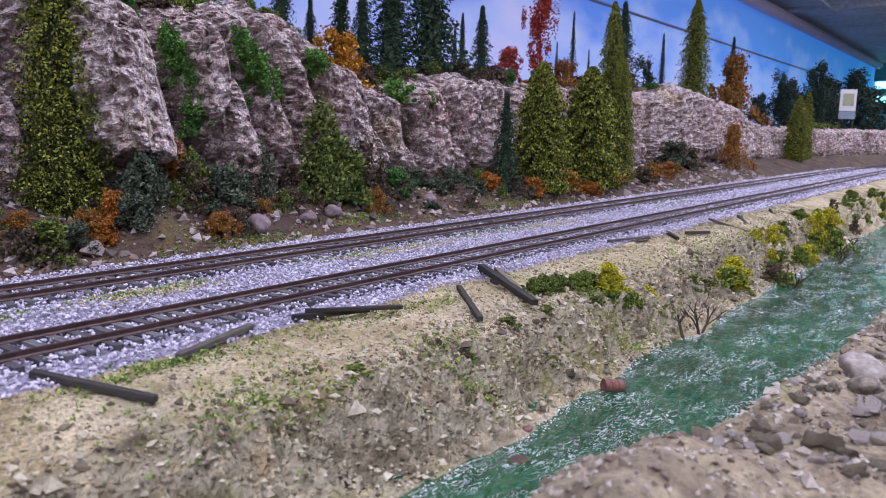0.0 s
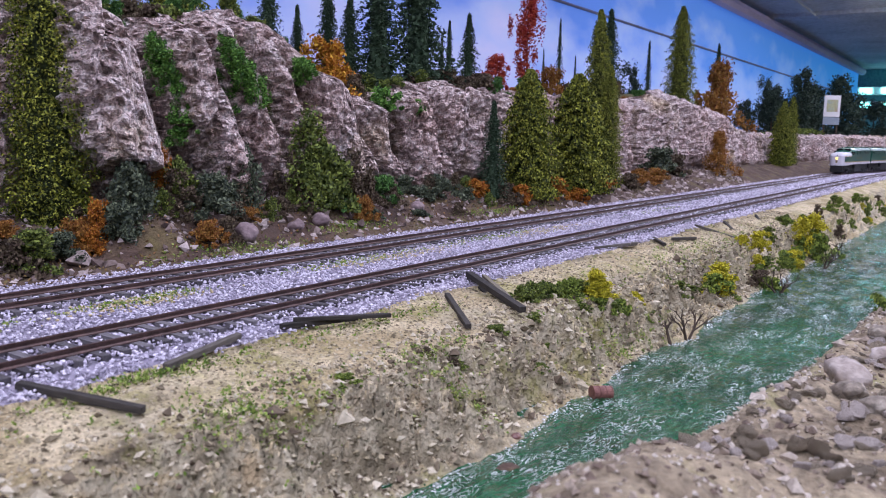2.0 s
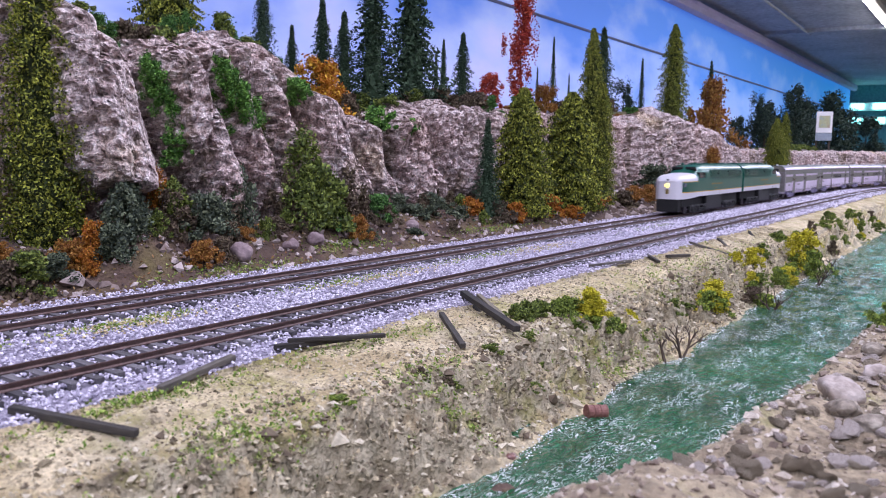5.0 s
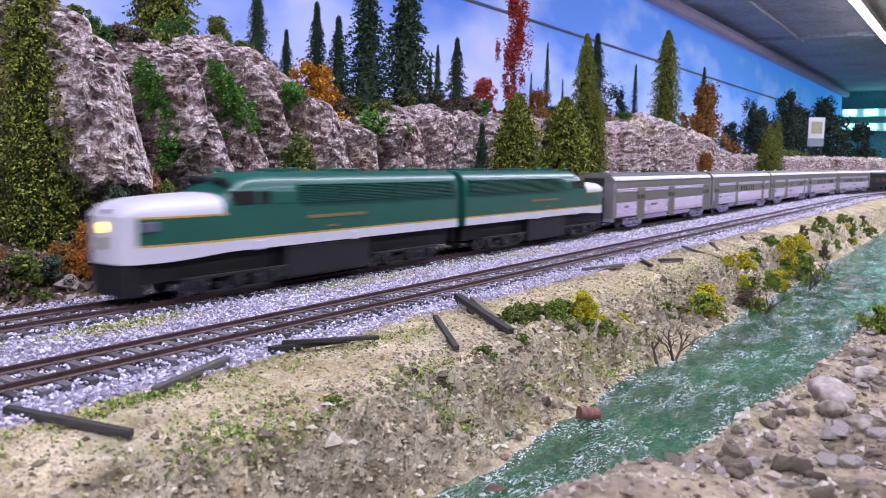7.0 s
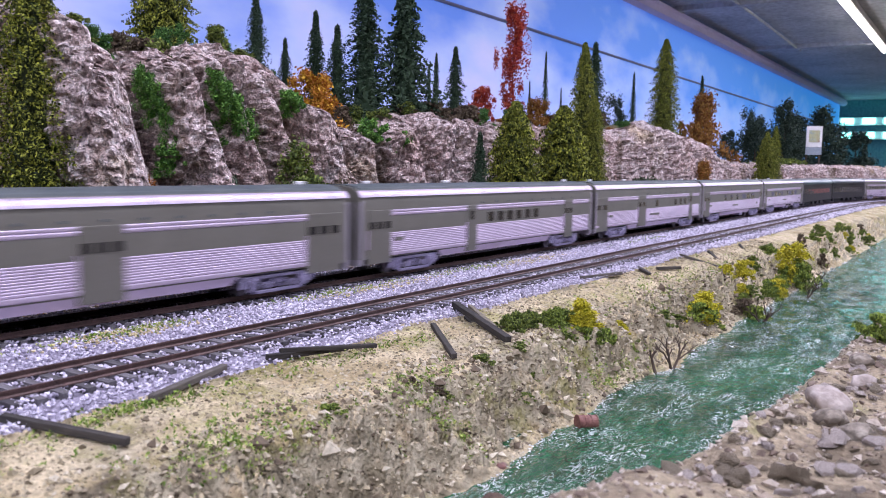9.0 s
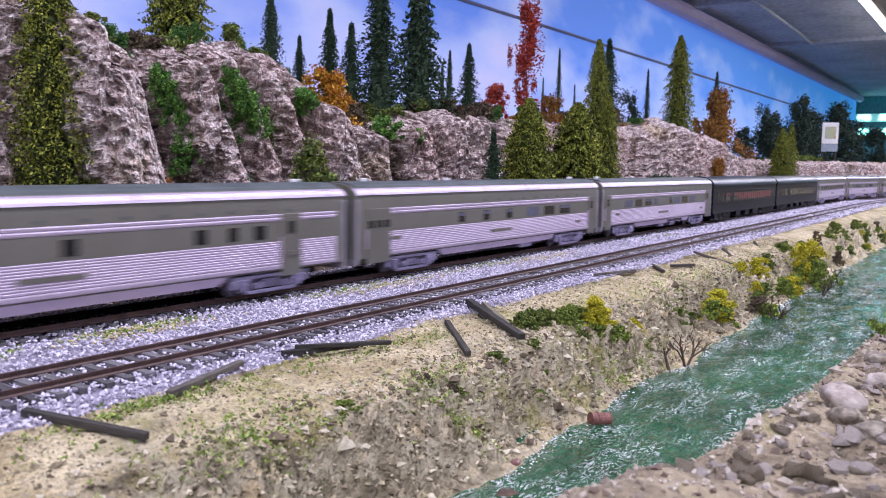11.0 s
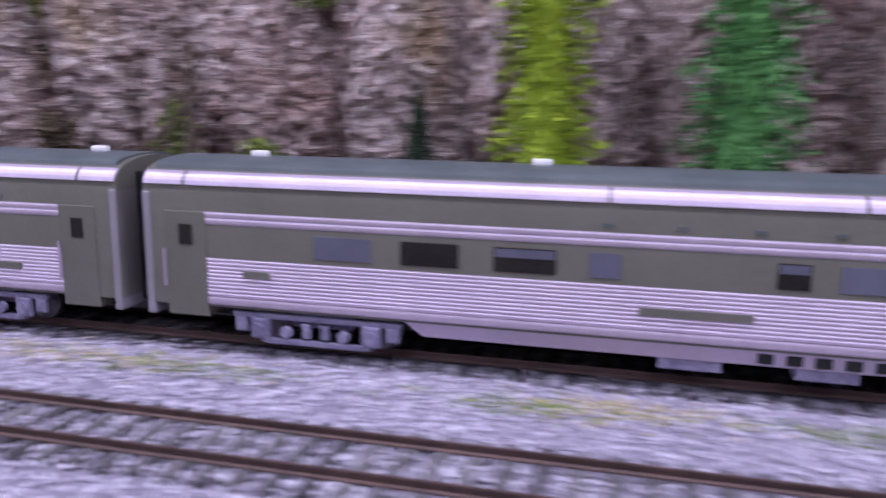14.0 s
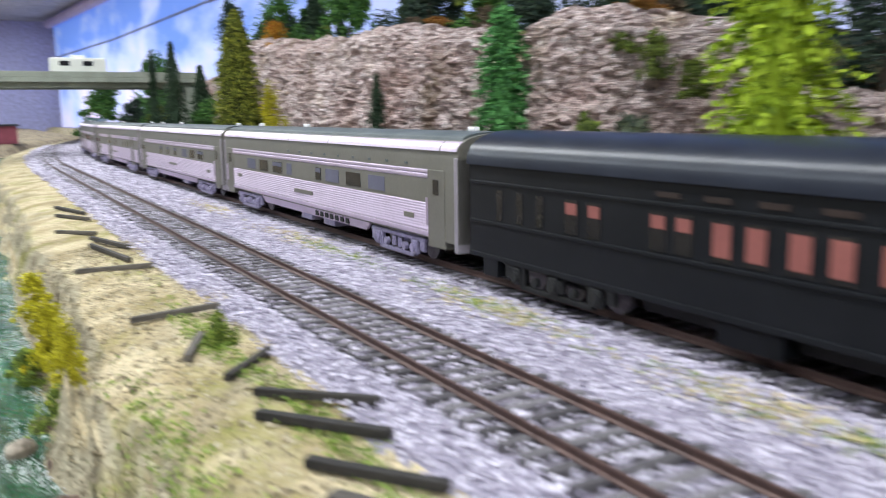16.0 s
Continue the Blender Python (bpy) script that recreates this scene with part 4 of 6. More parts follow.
KINDS = {  # points, leaf size across and up, material, trunk share, name, label, category
    "fir": ("fir", FIR, "spruce_tree", "dark green model spruce with drooping branches"),
    "bright": ("fir", BRIGHT, "fir_tree", "bright green model fir with layered boughs"),
    "lime": ("fir", LIME, "larch_tree", "yellow-green model larch with layered boughs"),
    "brush": ("brush", BRUSH, "conifer_tree", "dense yellow-green model conifer of textured foam"),
    "red": ("crown", RED, "maple_tree", "thin red-leaved autumn model tree"),
    "redb": ("crown", RED, "red_bush", "low red autumn model bush"),
    "orange": ("crown", ORANGE, "autumn_tree", "orange-leaved autumn model tree"),
    "rust": ("crown", RUST, "autumn_tree", "rust-brown autumn model tree"),
    "dark": ("crown", DARK, "dark_tree", "dark green broad model tree on the hill"),
    "olive": ("crown", OLIVE, "olive_bush", "rounded olive-green model bush on the cliff"),
    "green": ("crown", GREEN, "leafy_tree", "mid-green broadleaf model tree"),
    "yellow": ("crown", YELLOW, "yellow_bush", "bright yellow flowering model bush on the river bank"),
    "grey": ("crown", GREY_LEAF, "grey_bush", "grey-green model bush at the foot of the cliff"),
    "brown": ("crown", BROWN_LEAF, "dry_bush", "dry brown model scrub at the foot of the cliff"),
    "ember": ("crown", EMBER, "orange_bush", "small orange autumn bush beside the track"),
    "herb": ("crown", HERB, "green_bush", "leafy bright green model bush on the river bank"),
    "ivy": ("crown", IVY, "cliff_bush", "dark green moss clump growing in the cliff"),
}
made_trees = {}


def tree(kind, x, y, z, h, r, turn=0.0, lean=0.0):
    form, material, name, label = KINDS[kind]
    key = (kind, round(1.4 * math.log2(h / r)))
    m = Matrix.Translation((x, y, z)) @ Matrix.Rotation(lean, 4, "Y") @ Matrix.LocRotScale(None, Euler((0, 0, turn)), (r, r, h))
    if key in made_trees:
        c = copy_thing(made_trees[key], m)
        c.matrix_basis = m
        return c
    rng = np.random.default_rng(len(made_trees) + 60)
    if form == "fir":
        p = fir_points(rng, levels=22, arms=13, per=44, droop=0.5) if kind == "fir" else fir_points(rng, levels=20, arms=17, per=36, power=0.40, droop=0.55)
        v, f = leaves(p, 0.042 if kind == "fir" else 0.062, rng)
        v[:, 2] = np.repeat(p[:, 2], 4) + (v[:, 2] - np.repeat(p[:, 2], 4)) * 0.9 * r / h
    elif form == "brush":
        p = brush_points(rng, 30000)
        v, f = leaves(p, 0.036, rng)
        v[:, 2] = np.repeat(p[:, 2], 4) + (v[:, 2] - np.repeat(p[:, 2], 4)) * 1.2 * r / h
        v, f = with_core(v, f, 0.44, 4.0)
    else:
        low = kind in ("yellow", "herb", "ember")
        near = kind in ("grey", "olive", "brown", "ivy")
        p = crown_points(rng, n=6500 if kind == "red" else 3600 if low else 3600 if near else 6500)
        v, f = leaves(p, 0.066 if kind == "red" else 0.068 if low else 0.072 if near else 0.046, rng)
        v[:, 2] = np.repeat(p[:, 2], 4) + (v[:, 2] - np.repeat(p[:, 2], 4)) * min(1.3, r / h)
    if form == "fir":
        v, f = with_core(v, f, 0.28 if kind == "fir" else 0.36, 1.2 if kind == "fir" else 2.4)
    e = tagged(new(name), label, "tree" if name.endswith("tree") else "bush", group="model trees and bushes")
    part("trunk", trunk_mesh(0.9 if form != "crown" else 0.6, 0.06), BARK, e)
    part("crown", mesh_from("crown", v, f, material), None, e)
    e.matrix_basis = m
    made_trees[key] = e
    return e


def planted(kind, x, y, z_seen, h, r):
    """A tree rooted in the ground whose top stays where it belongs."""
    need = interp(x, CLIFF_Y) + 0.053 + bend(x)
    if z_seen > 0.05 and y < need:
        ex, ey = (0.0, -0.2) if x > 0.2 else ((-0.1, -0.17) if x > -0.2 else (-0.45, -0.085))
        k = (need - ey) / (y - ey)
        x, y, z_seen, h, r = ex + (x - ex) * k, need, 0.058 + (z_seen - 0.058) * k, h * k, r * k
    g = ground_at(x, y)[0]
    z = min(z_seen, g) - 0.003 if z_seen - g < 0.05 else g - 0.003
    wide = {"fir": 1.9, "lime": 1.25, "bright": 1.2, "dark": 1.25, "brush": 1.12, "rust": 1.15, "orange": 1.15, "green": 1.2}
    tree(kind, x, y, z, z_seen + h - z, r * wide.get(kind, 1.15), x * 40)


HILL_TREES = [
    ("fir", 0.414, 0.24, 0.126, 0.060, 0.010), ("fir", 0.503, 0.30, 0.120, 0.047, 0.008), ("fir", 0.519, 0.28, 0.130, 0.061, 0.011), ("fir", 0.501, 0.24, 0.099, 0.074, 0.011),
    ("fir", 0.525, 0.23, 0.105, 0.112, 0.019), ("fir", 0.579, 0.23, 0.112, 0.118, 0.021), ("fir", 0.875, 0.40, 0.162, 0.046, 0.008), ("fir", 0.767, 0.30, 0.127, 0.068, 0.012),
    ("fir", 1.382, 0.50, 0.202, 0.080, 0.009), ("fir", 1.104, 0.28, 0.126, 0.119, 0.017), ("fir", 1.834, 0.50, 0.189, 0.103, 0.012), ("fir", 0.569, 0.145, 0.020, 0.070, 0.010),
    ("brush", 0.628, 0.145, 0.010, 0.106, 0.025), ("brush", 0.725, 0.145, 0.010, 0.109, 0.030), ("brush", 0.829, 0.172, 0.050, 0.145, 0.019), ("brush", 0.81, 0.150, 0.010, 0.125, 0.015),
    ("brush", 1.29, 0.24, 0.120, 0.147, 0.024), ("brush", 1.711, 0.17, 0.02, 0.118, 0.022), ("brush", 1.834, 0.18, 0.02, 0.136, 0.016),
    ("red", 0.755, 0.22, 0.125, 0.110, 0.018), ("orange", 0.425, 0.195, 0.083, 0.042, 0.023), ("rust", 0.871, 0.25, 0.115, 0.031, 0.020), ("rust", 1.701, 0.30, 0.145, 0.090, 0.050),
    ("redb", 0.693, 0.22, 0.108, 0.031, 0.017), ("rust", 1.228, 0.155, 0.010, 0.071, 0.022), ("dark", 2.772, 0.35, 0.08, 0.224, 0.060), ("dark", 2.532, 0.40, 0.13, 0.133, 0.036),
    ("dark", 3.3, 0.42, 0.06, 0.240, 0.080), ("dark", 3.9, 0.42, 0.06, 0.310, 0.10), ("dark", 1.738, 0.50, 0.15, 0.089, 0.034), ("fir", 2.031, 0.40, 0.18, 0.121, 0.016), ("dark", 2.35, 0.34, 0.06, 0.15, 0.05), ("dark", 2.62, 0.40, 0.06, 0.18, 0.06), ("dark", 3.0, 0.38, 0.05, 0.20, 0.07), ("dark", 3.55, 0.46, 0.05, 0.24, 0.08), ("dark", 2.15, 0.36, 0.06, 0.11, 0.04), ("dark", 4.4, 0.48, 0.04, 0.28, 0.11), ("dark", 5.0, 0.42, 0.04, 0.26, 0.11), ("olive", 2.2, 0.27, 0.05, 0.05, 0.05), ("olive", 2.5, 0.28, 0.05, 0.05, 0.06),
    ("green", 0.44, 0.30, 0.125, 0.035, 0.014), ("fir", 0.93, 0.45, 0.12, 0.080, 0.007), ("fir", 1.32, 0.5, 0.12, 0.10, 0.006), ("fir", 1.45, 0.5, 0.12, 0.10, 0.006),
    ("olive", -0.062, 0.205, 0.060, 0.040, 0.022), ("orange", 0.006, 0.25, 0.070, 0.075, 0.040), ("orange", 0.050, 0.27, 0.10, 0.055, 0.030), ("olive", -0.061, 0.25, 0.080, 0.040, 0.026), ("orange", -0.03, 0.27, 0.08, 0.07, 0.02),
    ("dark", -0.075, 0.30, 0.09, 0.075, 0.022), ("dark", 0.109, 0.28, 0.110, 0.065, 0.028), ("dark", 0.246, 0.26, 0.110, 0.080, 0.030), ("brush", 0.334, 0.24, 0.115, 0.085, 0.020),
    ("dark", 0.18, 0.28, 0.10, 0.08, 0.026), ("olive", 0.295, 0.215, 0.108, 0.022, 0.020), ("olive", 0.25, 0.23, 0.11, 0.03, 0.02), ("brown", 0.60, 0.215, 0.098, 0.018, 0.022), ("brown", 0.65, 0.21, 0.10, 0.016, 0.02), ("brown", 0.55, 0.212, 0.095, 0.014, 0.02),
    ("brown", 0.90, 0.24, 0.095, 0.03, 0.02), ("brown", 0.44, 0.21, 0.083, 0.016, 0.012), ("olive", 0.475, 0.2, 0.083, 0.02, 0.012),
    ("dark", -0.16, 0.28, 0.14, 0.08, 0.03), ("dark", -0.28, 0.30, 0.15, 0.08, 0.03), ("dark", -0.42, 0.32, 0.15, 0.09, 0.03), ("dark", -0.55, 0.33, 0.15, 0.09, 0.035),
    ("brush", 0.212, 0.176, 0.008, 0.150, 0.020), ("fir", 0.035, 0.165, 0.010, 0.072, 0.009),
    ("bright", -0.19, 0.158, 0.010, 0.175, 0.019), ("lime", -0.256, 0.165, 0.010, 0.170, 0.018), ("fir", -0.306, 0.178, 0.012, 0.059, 0.007),
    ("lime", -0.702, 0.205, 0.010, 0.180, 0.026), ("dark", -0.707, 0.29, 0.06, 0.130, 0.030), ("bright", -0.876, 0.190, 0.010, 0.110, 0.020), ("fir", -1.036, 0.185, 0.012, 0.075, 0.009),
    ("brush", -1.394, 0.185, 0.05, 0.120, 0.026), ("fir", -1.605, 0.16, 0.01, 0.147, 0.017), ("fir", -1.79, 0.17, 0.01, 0.150, 0.013), ("green", -3.0, 0.40, 0.10, 0.150, 0.075), ("green", -2.6, 0.36, 0.08, 0.09, 0.07),
    ("dark", -1.80, 0.30, 0.15, 0.092, 0.030), ("fir", -1.76, 0.235, 0.01, 0.125, 0.02), ("green", -1.70, 0.225, 0.01, 0.075, 0.03), ("yellow", -1.298, 0.188, 0.03, 0.060, 0.015), ("orange", -1.33, 0.21, 0.10, 0.055, 0.018), ("green", -1.338, 0.30, 0.12, 0.085, 0.040), ("dark", -1.194, 0.32, 0.12, 0.072, 0.036),
    ("green", -1.564, 0.30, 0.14, 0.090, 0.036), ("dark", -0.86, 0.33, 0.094, 0.085, 0.034), ("green", -3.7, 0.36, 0.05, 0.12, 0.10), ("green", -2.15, 0.24, 0.02, 0.065, 0.04), ("olive", -1.95, 0.215, 0.02, 0.06, 0.03), ("green", -2.3, 0.27, 0.02, 0.07, 0.045), ("dark", -2.5, 0.26, 0.02, 0.08, 0.04), ("green", -2.02, 0.2, 0.01, 0.055, 0.025),
    ("green", -1.05, 0.31, 0.12, 0.06, 0.036), ("dark", -0.98, 0.3, 0.11, 0.07, 0.03), ("green", -1.44, 0.2, 0.05, 0.05, 0.02), ("yellow", -1.36, 0.19, 0.09, 0.05, 0.010),
]
for row in HILL_TREES:
    planted(*row)
ridge = random.Random(5)
for k in range(34):
    x = -1.75 + 2.05 * k / 34 + ridge.uniform(-0.02, 0.02)
    if -0.03 < x < 0.02:
        continue
    planted(ridge.choice(("dark", "dark", "green", "fir", "fir", "olive")), x, ridge.uniform(0.32, 0.42), 0.13, ridge.uniform(0.05, 0.10), ridge.uniform(0.018, 0.032))
scrub = random.Random(9)
for k in range(95):
    x = -1.6 + 3.2 * k / 95 + scrub.uniform(-0.015, 0.015)
    y = interp(x, CLIFF_Y) + scrub.uniform(0.022, 0.075)
    tree(scrub.choice(("brown", "brown", "olive", "olive", "green", "rust")), x, y + bend(x), ground_at(x, y + bend(x))[0] - 0.003, scrub.uniform(0.010, 0.022), scrub.uniform(0.010, 0.018), x * 90)

# shrubs along the crest of the near cliff
crest = random.Random(17)
for x in (0.228, 0.244, 0.256, 0.266, 0.276, 0.287, 0.298, 0.309, 0.322, 0.343, 0.368, 0.385, 0.41, 0.44, 0.47, 0.52, 0.56, 0.62, 0.68, 0.74):
    tree(crest.choice(("olive", "brown", "olive", "green")), x, interp(x, CLIFF_Y) + crest.uniform(0.026, 0.040), interp(x, CLIFF_TOP) - 0.007, crest.uniform(0.014, 0.022), crest.uniform(0.009, 0.013), x * 50)

# bushes along the foot of the cliff
FOOT = [("grey", 0.232, 0.142, 0.034, 0.0085), ("grey", 0.240, 0.150, 0.038, 0.0080), ("grey", 0.224, 0.138, 0.022, 0.0070), ("olive", 0.272, 0.156, 0.036, 0.0085), ("brown", 0.264, 0.150, 0.028, 0.0070), ("ember", 0.262, 0.158, 0.040, 0.0040),
        ("grey", 0.283, 0.143, 0.026, 0.0090), ("grey", 0.292, 0.146, 0.020, 0.0075), ("grey", 0.311, 0.152, 0.042, 0.0082), ("brown", 0.305, 0.156, 0.046, 0.0065), ("olive", 0.366, 0.144, 0.050, 0.0115), ("olive", 0.374, 0.140, 0.034, 0.0105), ("olive", 0.358, 0.147, 0.068, 0.0100), ("green", 0.377, 0.142, 0.020, 0.0085), ("brown", 0.350, 0.154, 0.036, 0.0070),
        ("brown", 0.404, 0.152, 0.040, 0.0090), ("brown", 0.414, 0.150, 0.026, 0.0085), ("green", 0.432, 0.150, 0.020, 0.0095), ("ember", 0.216, 0.145, 0.024, 0.0050), ("ember", 0.211, 0.141, 0.014, 0.0048), ("olive", 0.178, 0.131, 0.020, 0.0080), ("brown", 0.170, 0.134, 0.016, 0.0080),
        ("ember", 0.55, 0.148, 0.016, 0.008), ("ember", 0.60, 0.136, 0.020, 0.009), ("ember", 0.672, 0.138, 0.024, 0.010), ("ember", 0.70, 0.130, 0.018, 0.008), ("ember", 0.775, 0.138, 0.020, 0.009), ("rust", 0.90, 0.15, 0.022, 0.012),
        ("grey", 0.50, 0.150, 0.020, 0.010), ("brown", 0.58, 0.138, 0.018, 0.010), ("grey", 1.0, 0.160, 0.040, 0.016), ("brown", 1.05, 0.16, 0.03, 0.014), ("rust", 0.95, 0.148, 0.02, 0.012), ("brown", 0.85, 0.14, 0.02, 0.01),
        ("rust", 0.13, 0.160, 0.05, 0.008), ("brown", 0.02, 0.15, 0.04, 0.01), ("rust", -0.12, 0.15, 0.026, 0.012), ("ember", -0.13, 0.142, 0.022, 0.008), ("olive", -0.05, 0.15, 0.03, 0.012),
        ("grey", -0.10, 0.158, 0.05, 0.009), ("olive", -0.37, 0.17, 0.04, 0.012), ("brown", -0.47, 0.18, 0.05, 0.014), ("olive", -0.6, 0.20, 0.04, 0.014), ("olive", -0.80, 0.185, 0.055, 0.012), ("olive", -0.42, 0.19, 0.055, 0.008), ("grey", -0.77, 0.19, 0.05, 0.012)]
for kind, x, y, h, r in FOOT:
    tree(kind, x, y, ground_at(x, y)[0] - 0.002, h * 0.95, r * 1.6, x * 31)

foot = random.Random(29)
for k in range(56):
    x = 0.14 + 0.52 * k / 56 + foot.uniform(-0.006, 0.006)
    y = min(interp(x, CLIFF_Y) - 0.008, 0.128 + 0.04 * foot.random() ** 0.7)
    tree(foot.choice(("brown", "brown", "grey", "olive", "rust")), x, y, ground_at(x, y)[0] - 0.002, foot.uniform(0.006, 0.018), foot.uniform(0.006, 0.011), x * 70)

# moss clumps rooted in the cliff
for x, z, h, r in [(0.281, 0.068, 0.026, 0.0065), (0.276, 0.078, 0.026, 0.0070), (0.271, 0.086, 0.022, 0.0060), (0.281, 0.052, 0.016, 0.0075), (0.329, 0.071, 0.026, 0.0085), (0.322, 0.080, 0.026, 0.0090), (0.316, 0.090, 0.022, 0.0070), (0.372, 0.088, 0.015, 0.0065), (0.366, 0.092, 0.012, 0.0060), (0.406, 0.060, 0.016, 0.0080), (0.460, 0.071, 0.021, 0.0100),
                   (0.128, 0.088, 0.020, 0.007), (0.124, 0.046, 0.034, 0.007), (0.140, 0.090, 0.014, 0.007), (0.195, 0.090, 0.022, 0.008), (0.03, 0.08, 0.030, 0.007), (0.03, 0.062, 0.028, 0.007), (0.49, 0.07, 0.014, 0.009)]:
    tree("ivy", x, interp(x, CLIFF_Y) - (0.008 if x > 0.2 else -0.004), z, h * 1.1, r * 1.35, x * 60, -0.35)
for x, z, h, r in [(0.352, 0.050, 0.034, 0.0085), (0.346, 0.066, 0.026, 0.0070)]:
    tree("olive", x, interp(x, CLIFF_Y) + 0.006, z, h, r, x * 60, -0.3)
for x, z, h, r in [(0.165, 0.072, 0.026, 0.007), (-0.36, 0.10, 0.03, 0.01), (-0.52, 0.10, 0.04, 0.012), (-0.82, 0.085, 0.012, 0.010), (-0.80, 0.07, 0.03, 0.010), (-0.78, 0.06, 0.02, 0.010)]:
    tree("olive", x, interp(x, CLIFF_Y) - 0.004, z, h, r, x * 60)
for x, y, h, r in [(0.330, -0.0545, 0.013, 0.0055), (0.334, -0.0560, 0.010, 0.0060), (0.326, -0.0550, 0.008, 0.0050), (0.363, -0.0610, 0.006, 0.0040), (0.4400, -0.0755, 0.013, 0.0070), (0.4500, -0.0760, 0.014, 0.0075), (0.4580, -0.0740, 0.011, 0.0065), (0.466, -0.074, 0.010, 0.0060), (0.5376, -0.0745, 0.0085, 0.0060), (0.548, -0.0745, 0.008, 0.0055), (0.604, -0.0825, 0.013, 0.010), (0.66, -0.078, 0.026, 0.014), (0.70, -0.076, 0.028, 0.016),
                   (0.60, -0.06, 0.014, 0.012), (-0.73, -0.064, 0.020, 0.008), (-0.755, -0.066, 0.022, 0.008), (-0.78, -0.064, 0.022, 0.009), (-0.70, -0.066, 0.018, 0.006), (-0.83, -0.066, 0.018, 0.01)]:
    tree("yellow", x, y, ground_at(x, y)[0] - 0.002, h * 1.1, r * (1.4 if 0 < x < 0.5 else 0.9), x * 77)
for x, y, h, r in [(0.308, -0.0495, 0.0085, 0.0050), (0.314, -0.0505, 0.0090, 0.0050), (0.328, -0.0590, 0.0060, 0.0065), (0.338, -0.0600, 0.0065, 0.0065), (0.345, -0.0605, 0.0050, 0.0050), (0.436, -0.0765, 0.008, 0.0065), (0.446, -0.0772, 0.007, 0.0060), (0.455, -0.0765, 0.007, 0.0060), (0.590, -0.0815, 0.013, 0.010), (0.616, -0.082, 0.014, 0.010), (0.66, -0.09, 0.022, 0.014), (-0.70, -0.070, 0.014, 0.007), (-0.69, -0.03, 0.012, 0.006), (0.51, -0.09, 0.01, 0.012), (0.52, -0.19, 0.02, 0.014), (0.39, -0.168, 0.012, 0.008), (-0.765, -0.072, 0.014, 0.010)]:
    tree("herb", x, y, ground_at(x, y)[0] - 0.002, h * 1.1, r * (1.3 if 0 < x < 0.5 else 0.85), x * 77)
for x, y, h, r in [(0.283, -0.0440, 0.0065, 0.0050), (0.291, -0.0445, 0.0070, 0.0050), (0.299, -0.0465, 0.0070, 0.0045), (0.3634, -0.0705, 0.0100, 0.0048), (0.3983, -0.0705, 0.0090, 0.0045), (0.320, -0.0515, 0.0080, 0.0045)]:
    tree("olive", x, y, ground_at(x, y)[0] - 0.001, h, r * 1.35, x * 77)


cover = random.Random(52)
for k in range(46):
    x = 0.50 + 0.75 * k / 46 + cover.uniform(-0.01, 0.01)
    y = cover.uniform(-0.084, -0.046)
    tree(cover.choice(("yellow", "herb", "herb", "olive", "olive", "brown")), x, y + bend(x), ground_at(x, y + bend(x))[0] - 0.002, cover.uniform(0.006, 0.014), cover.uniform(0.005, 0.010), x * 77)
for k in range(26):
    x, y = cover.uniform(0.12, 0.50), cover.uniform(-0.080, -0.050)
    tree(cover.choice(("herb", "olive", "olive", "brown")), x, y, ground_at(x, y)[0] - 0.001, cover.uniform(0.002, 0.0045), cover.uniform(0.0025, 0.005), x * 77)


